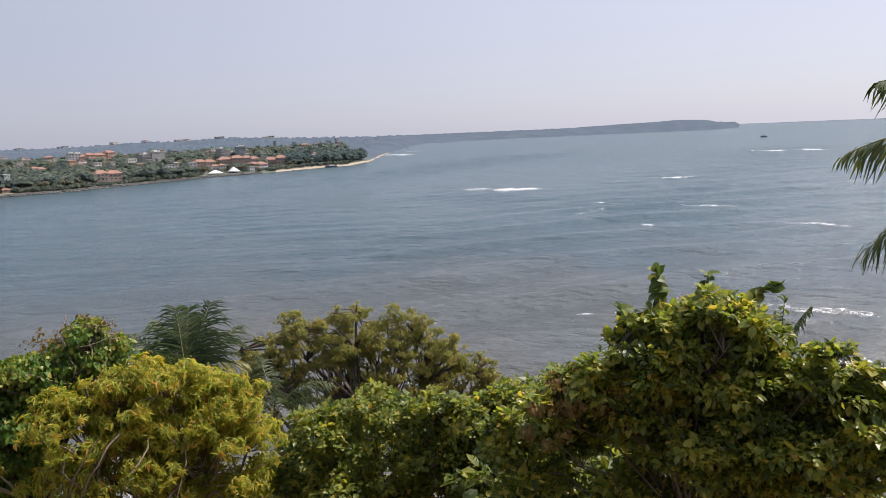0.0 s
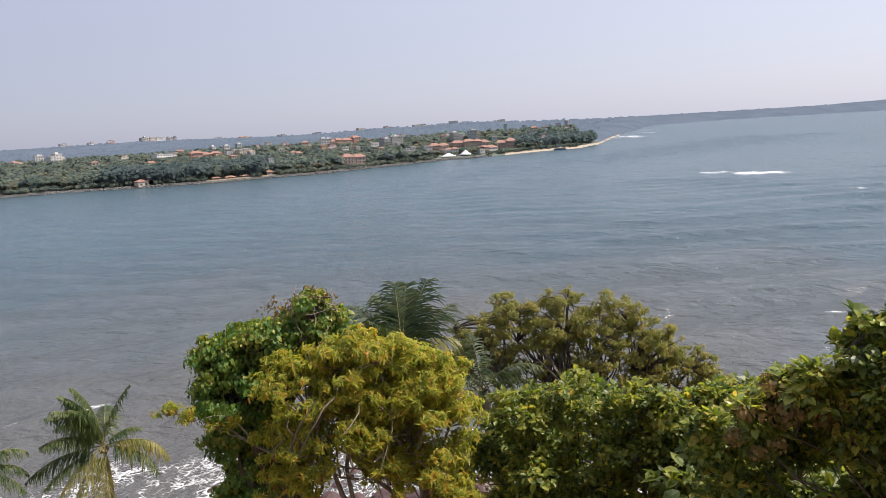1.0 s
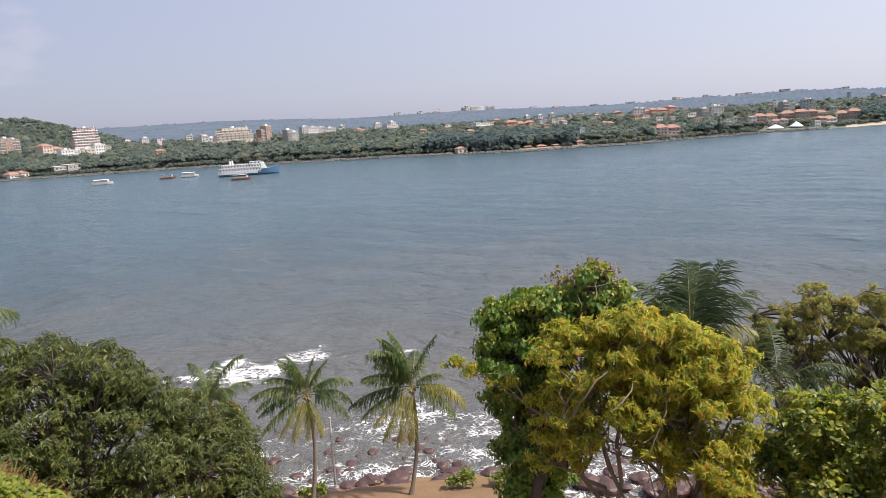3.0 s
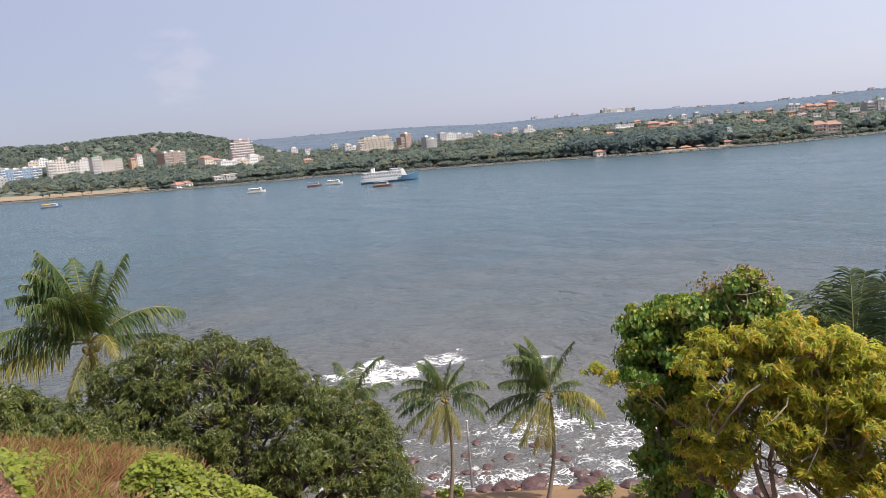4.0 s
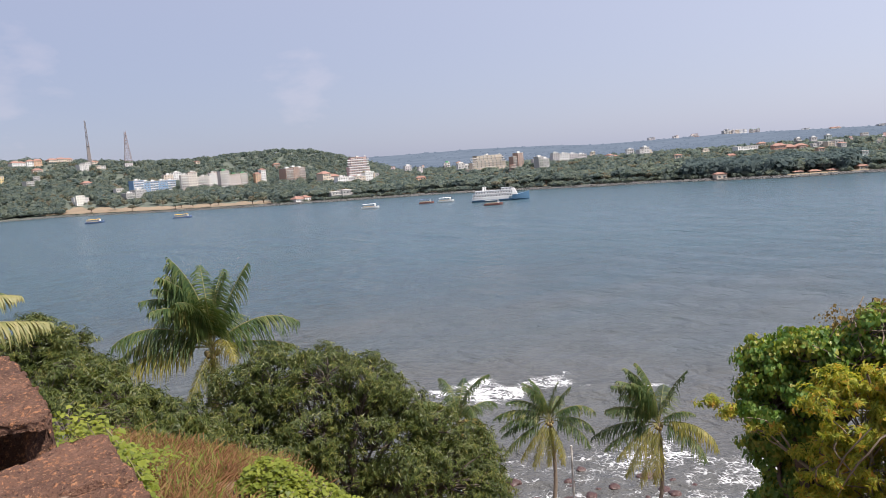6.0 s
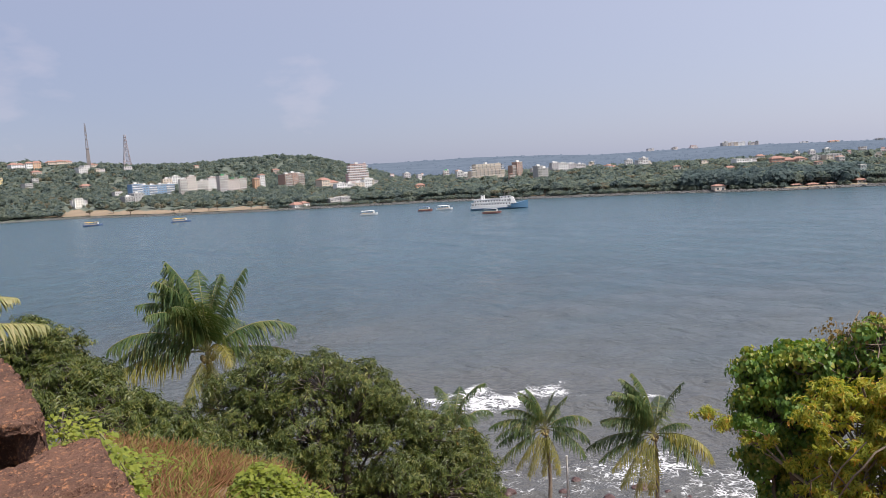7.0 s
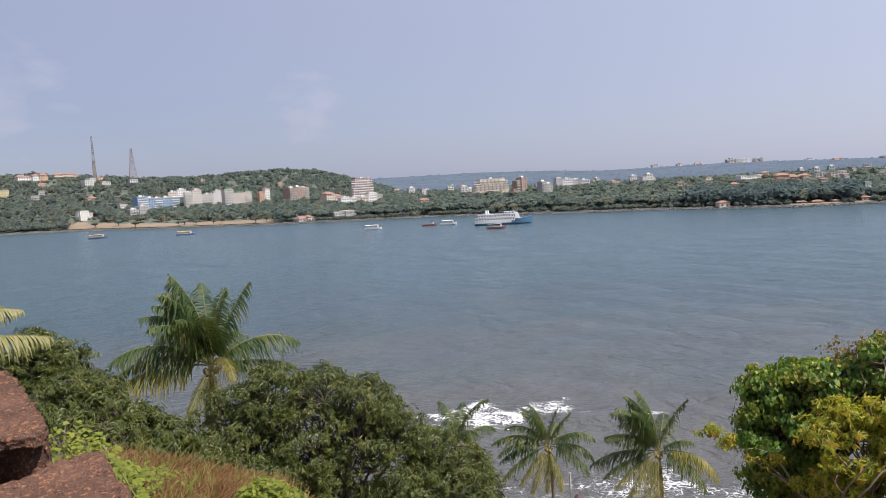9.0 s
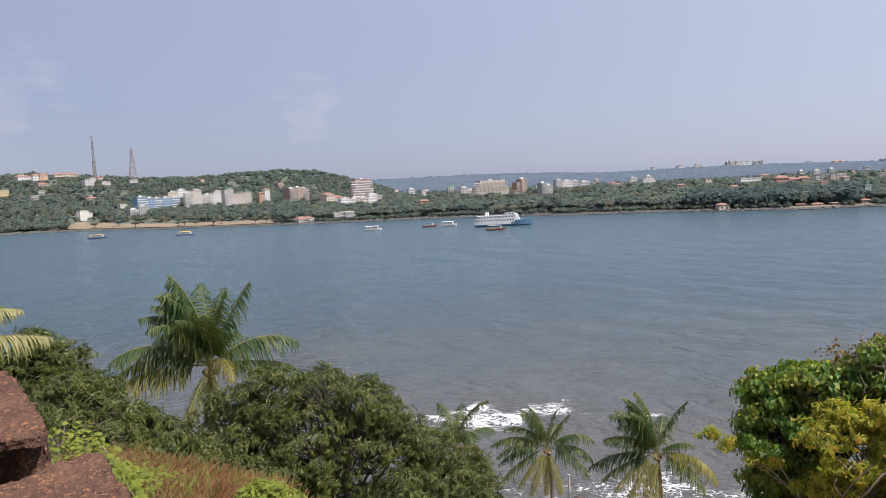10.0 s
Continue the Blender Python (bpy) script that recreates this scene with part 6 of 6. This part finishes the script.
# x, y, z, radius, mound height
creeper("green creeper running along the foot of the parapet", [(0.36, 1.9, 34.6, 0.07, 0.15), (0.36, 2.3, 34.7, 0.08, 0.15), (0.38, 2.8, 34.75, 0.1, 0.2), (0.34, 3.3, 34.75, 0.16, 0.25), (0.33, 3.8, 34.7, 0.2, 0.3), (0.42, 4.3, 34.5, 0.2, 0.2), (0.30, 4.6, 34.6, 0.2, 0.25), (0.55, 5.1, 34.2, 0.3, 0.2), (0.8, 5.8, 33.9, 0.35, 0.2), (0.5, 4.5, 34.3, 0.2, 0.15)],
        HEART, 0.03, M_LIME, 3000, 81, 220)
creeper("mound of lime-green creeper on the grassy bank", [(1.6, 5.15, 33.5, 0.3, 0.3), (1.85, 5.2, 33.4, 0.36, 0.34), (2.05, 5.05, 33.3, 0.34, 0.28), (2.3, 5.3, 33.1, 0.28, 0.2)],
        HEART, 0.036, M_LIME, 7500, 82, 220)

# ---- young shoots and loose leaves on the near shrub ----
def shoot(label, foot, tip, bend, n, size, seed, blade_of=None, material=None):
    g = np.random.default_rng(seed)
    foot, tip = np.array(foot), np.array(tip)
    root = thing("leafy_shoot", foot, label, "shoot", "shoots on the near shrub")
    t = np.linspace(0, 1, 9)[:, None]
    line = (tip - foot) * t + np.array(bend) * np.sin(t * np.pi)
    big_mesh("stem", *tube(line, np.linspace(0.014, 0.004, 9), 5), M_BARK, root, True)
    me = bpy.data.meshes.new("leaf")
    kind = blade_of or OVAL
    me.from_pydata([tuple(c) for c in kind[0]], [], [tuple(map(int, f)) for f in kind[1]])
    me.materials.append(material or M_SINGLE2)
    for i in range(n):
        q = 0.25 + 0.75 * i / (n - 1)
        at = np.array([np.interp(q, t[:, 0], line[:, k]) for k in range(3)])
        a = i * 2.4
        ahead = np.array([math.cos(a), math.sin(a), -0.25 + 0.8 * (q > 0.93)]) + g.normal(size=3) * 0.45
        turn = frames_of(ahead[None], np.array([[-0.2, -0.3, 0.9]]) + g.normal(size=(1, 3)) * 0.55)[0]
        ob = new("leaf", me)
        ob.parent = root
        ob.matrix_basis = Matrix.Translation(at) @ Matrix(turn.tolist()).to_4x4() @ Matrix.Scale(size * float(g.uniform(0.7, 1.15)) * (1.15 - 0.5 * q), 4)


M_SINGLE2 = M_SINGLE.copy()
M_SINGLE2.name = "shoot_leaf"
for nd in M_SINGLE2.node_tree.nodes:
    if nd.bl_idname == "ShaderNodeValToRGB":
        for e, c in zip(nd.color_ramp.elements, ((0.06, 0.10, 0.016), (0.11, 0.16, 0.025), (0.19, 0.20, 0.035))):
            e.color = (*c, 1)
shoot("upright leafy shoot above the shrub", (8.75, -2.2, 33.2), (8.75, -2.15, 34.2), (0.05, -0.06, 0), 34, 0.21, 91, HEART)
shoot("upright leafy shoot above the shrub", (8.55, -2.6, 33.2), (8.5, -2.72, 34.16), (0.0, 0.05, 0), 34, 0.21, 92, HEART)
shoot("arching shoot leaning out of the shrub", (8.4, -2.9, 33.3), (8.25, -3.45, 34.05), (0, 0.05, 0.16), 30, 0.2, 93, HEART)
shoot("upright leafy shoot above the shrub", (8.2, -3.4, 32.7), (8.2, -3.5, 33.9), (0, 0, 0), 40, 0.15, 94)
shoot("leafy shoot on the edge of the shrub", (8.9, -1.9, 33.0), (8.85, -1.75, 33.7), (0, 0, 0), 30, 0.25, 95, HEART)
shoot("leafy shoot on the edge of the shrub", (8.0, -3.7, 32.4), (7.95, -3.9, 33.3), (0, 0, 0), 30, 0.1, 96)
palm("young palm spear rising through the shrub", on_ground(8.6, -3.6), (8.6, -3.55, 32.7), [(30, 86, 14), (200, 78, 30), (330, 74, 40), (120, 70, 50)], 28, 1.1, 0.0, 0, False, 0.05, 0)

# ---- shore: low wall, pole, boulders ----
wall_arc = []
for k in range(26):
    b = 28 + k * 1.0
    wall_arc.append(b)
root = thing("sea_wall", bearing(45, 64.5, 2.4), "low red laterite wall along the shore", "wall")
for b in wall_arc:
    bm = bmesh.new()
    d = 64.5 + 0.3 * math.sin(b)
    w = d * math.radians(1.0) / 2 - 0.01
    box(bm, -w, -0.22, -0.4, w, 0.22, 0.55, 0.03)
    me = part("wall_panel", bm, M_LATERITE, root)
    me.matrix_basis = Matrix.Translation(bearing(b, d, 1.5) - bearing(45, 64.5, 2.4)) @ Matrix.Rotation(-radians(b), 4, "Z")
    bm = bmesh.new()
    box(bm, -w, -0.28, 0.55, w, 0.28, 0.67, 0.02)
    cap = part("coping", bm, M_LATERITE, me)
pole = thing("lamp_pole", (42.95, 50.25, 2.4), "plain grey concrete pole by the shore", "pole")
big_mesh("shaft", *tube([(0, 0, 0), (0, 0, 3), (0.02, 0, 6.6)], [0.13, 0.11, 0.09], 8), M_SLAB, pole, True)
bm = bmesh.new()
bmesh.ops.create_cone(bm, cap_ends=True, segments=8, radius1=0.12, radius2=0.12, depth=0.12)
for v in bm.verts:
    v.co += Vector((0.02, 0, 6.64))
part("cap", bm, M_SLAB, pole)

ROCKS = []
for k in range(5):
    bm = bmesh.new()
    bmesh.ops.create_icosphere(bm, subdivisions=3, radius=1.0)
    for v in bm.verts:
        p = v.co.copy()
        v.co *= 1 + 0.32 * noise.noise(p * 1.1 + Vector((k * 7, 0, 0))) + 0.1 * noise.noise(p * 3.3 + Vector((k, 3, 0)))
        v.co.z *= 0.62
    me = bpy.data.meshes.new("shore_rock")
    bm.to_mesh(me)
    bm.free()
    me.materials.append(M_ROCK)
    ROCKS.append(me)
g = np.random.default_rng(99)
for k in range(170):
    b = g.uniform(26, 80)
    d = 66.5 + 15 * g.random() ** 2.4
    ob = new("shore_rock", ROCKS[k % 5])
    s = g.uniform(0.35, 1.1) * (1.3 if d < 71 else 0.72)
    ob.matrix_basis = Matrix.Translation(bearing(b, d, -0.05 if d > 70 else 0.5 - 0.1 * (d - 66.5))) @ Matrix.Rotation(g.uniform(0, 6.28), 4, "Z") @ Matrix.Diagonal((s * g.uniform(0.8, 1.4), s, s * g.uniform(0.8, 1.2), 1))
    tagged(ob, "wet reddish-brown boulder in the surf", "rock", "boulders along the shore")

# low shrubs behind the sea wall
for i, (b, d) in enumerate([(38.8, 61.5), (33, 60), (51, 61), (56, 60), (66, 58), (72, 57), (30, 62.5), (35.2, 62.4), (54.2, 61), (58, 62)]):
    x, y, z = bearing(b, d, gz(*bearing(b, d)[:2]))
    cl = [(x + dx, y + dy, z + h, 0.6) for dx, dy, h in ((0, 0, 0.7), (0.8, 0.3, 0.6), (-0.7, 0.4, 0.6), (0.2, -0.6, 0.9))]
    tree("coastal_shrub", "low green shrub behind the sea wall", (x, y, z), cl, OVAL, 500, 0.26, M_BROAD, "spray", 0.05, 100 + i, 0.3, 14, "shrub", vary=0.4)
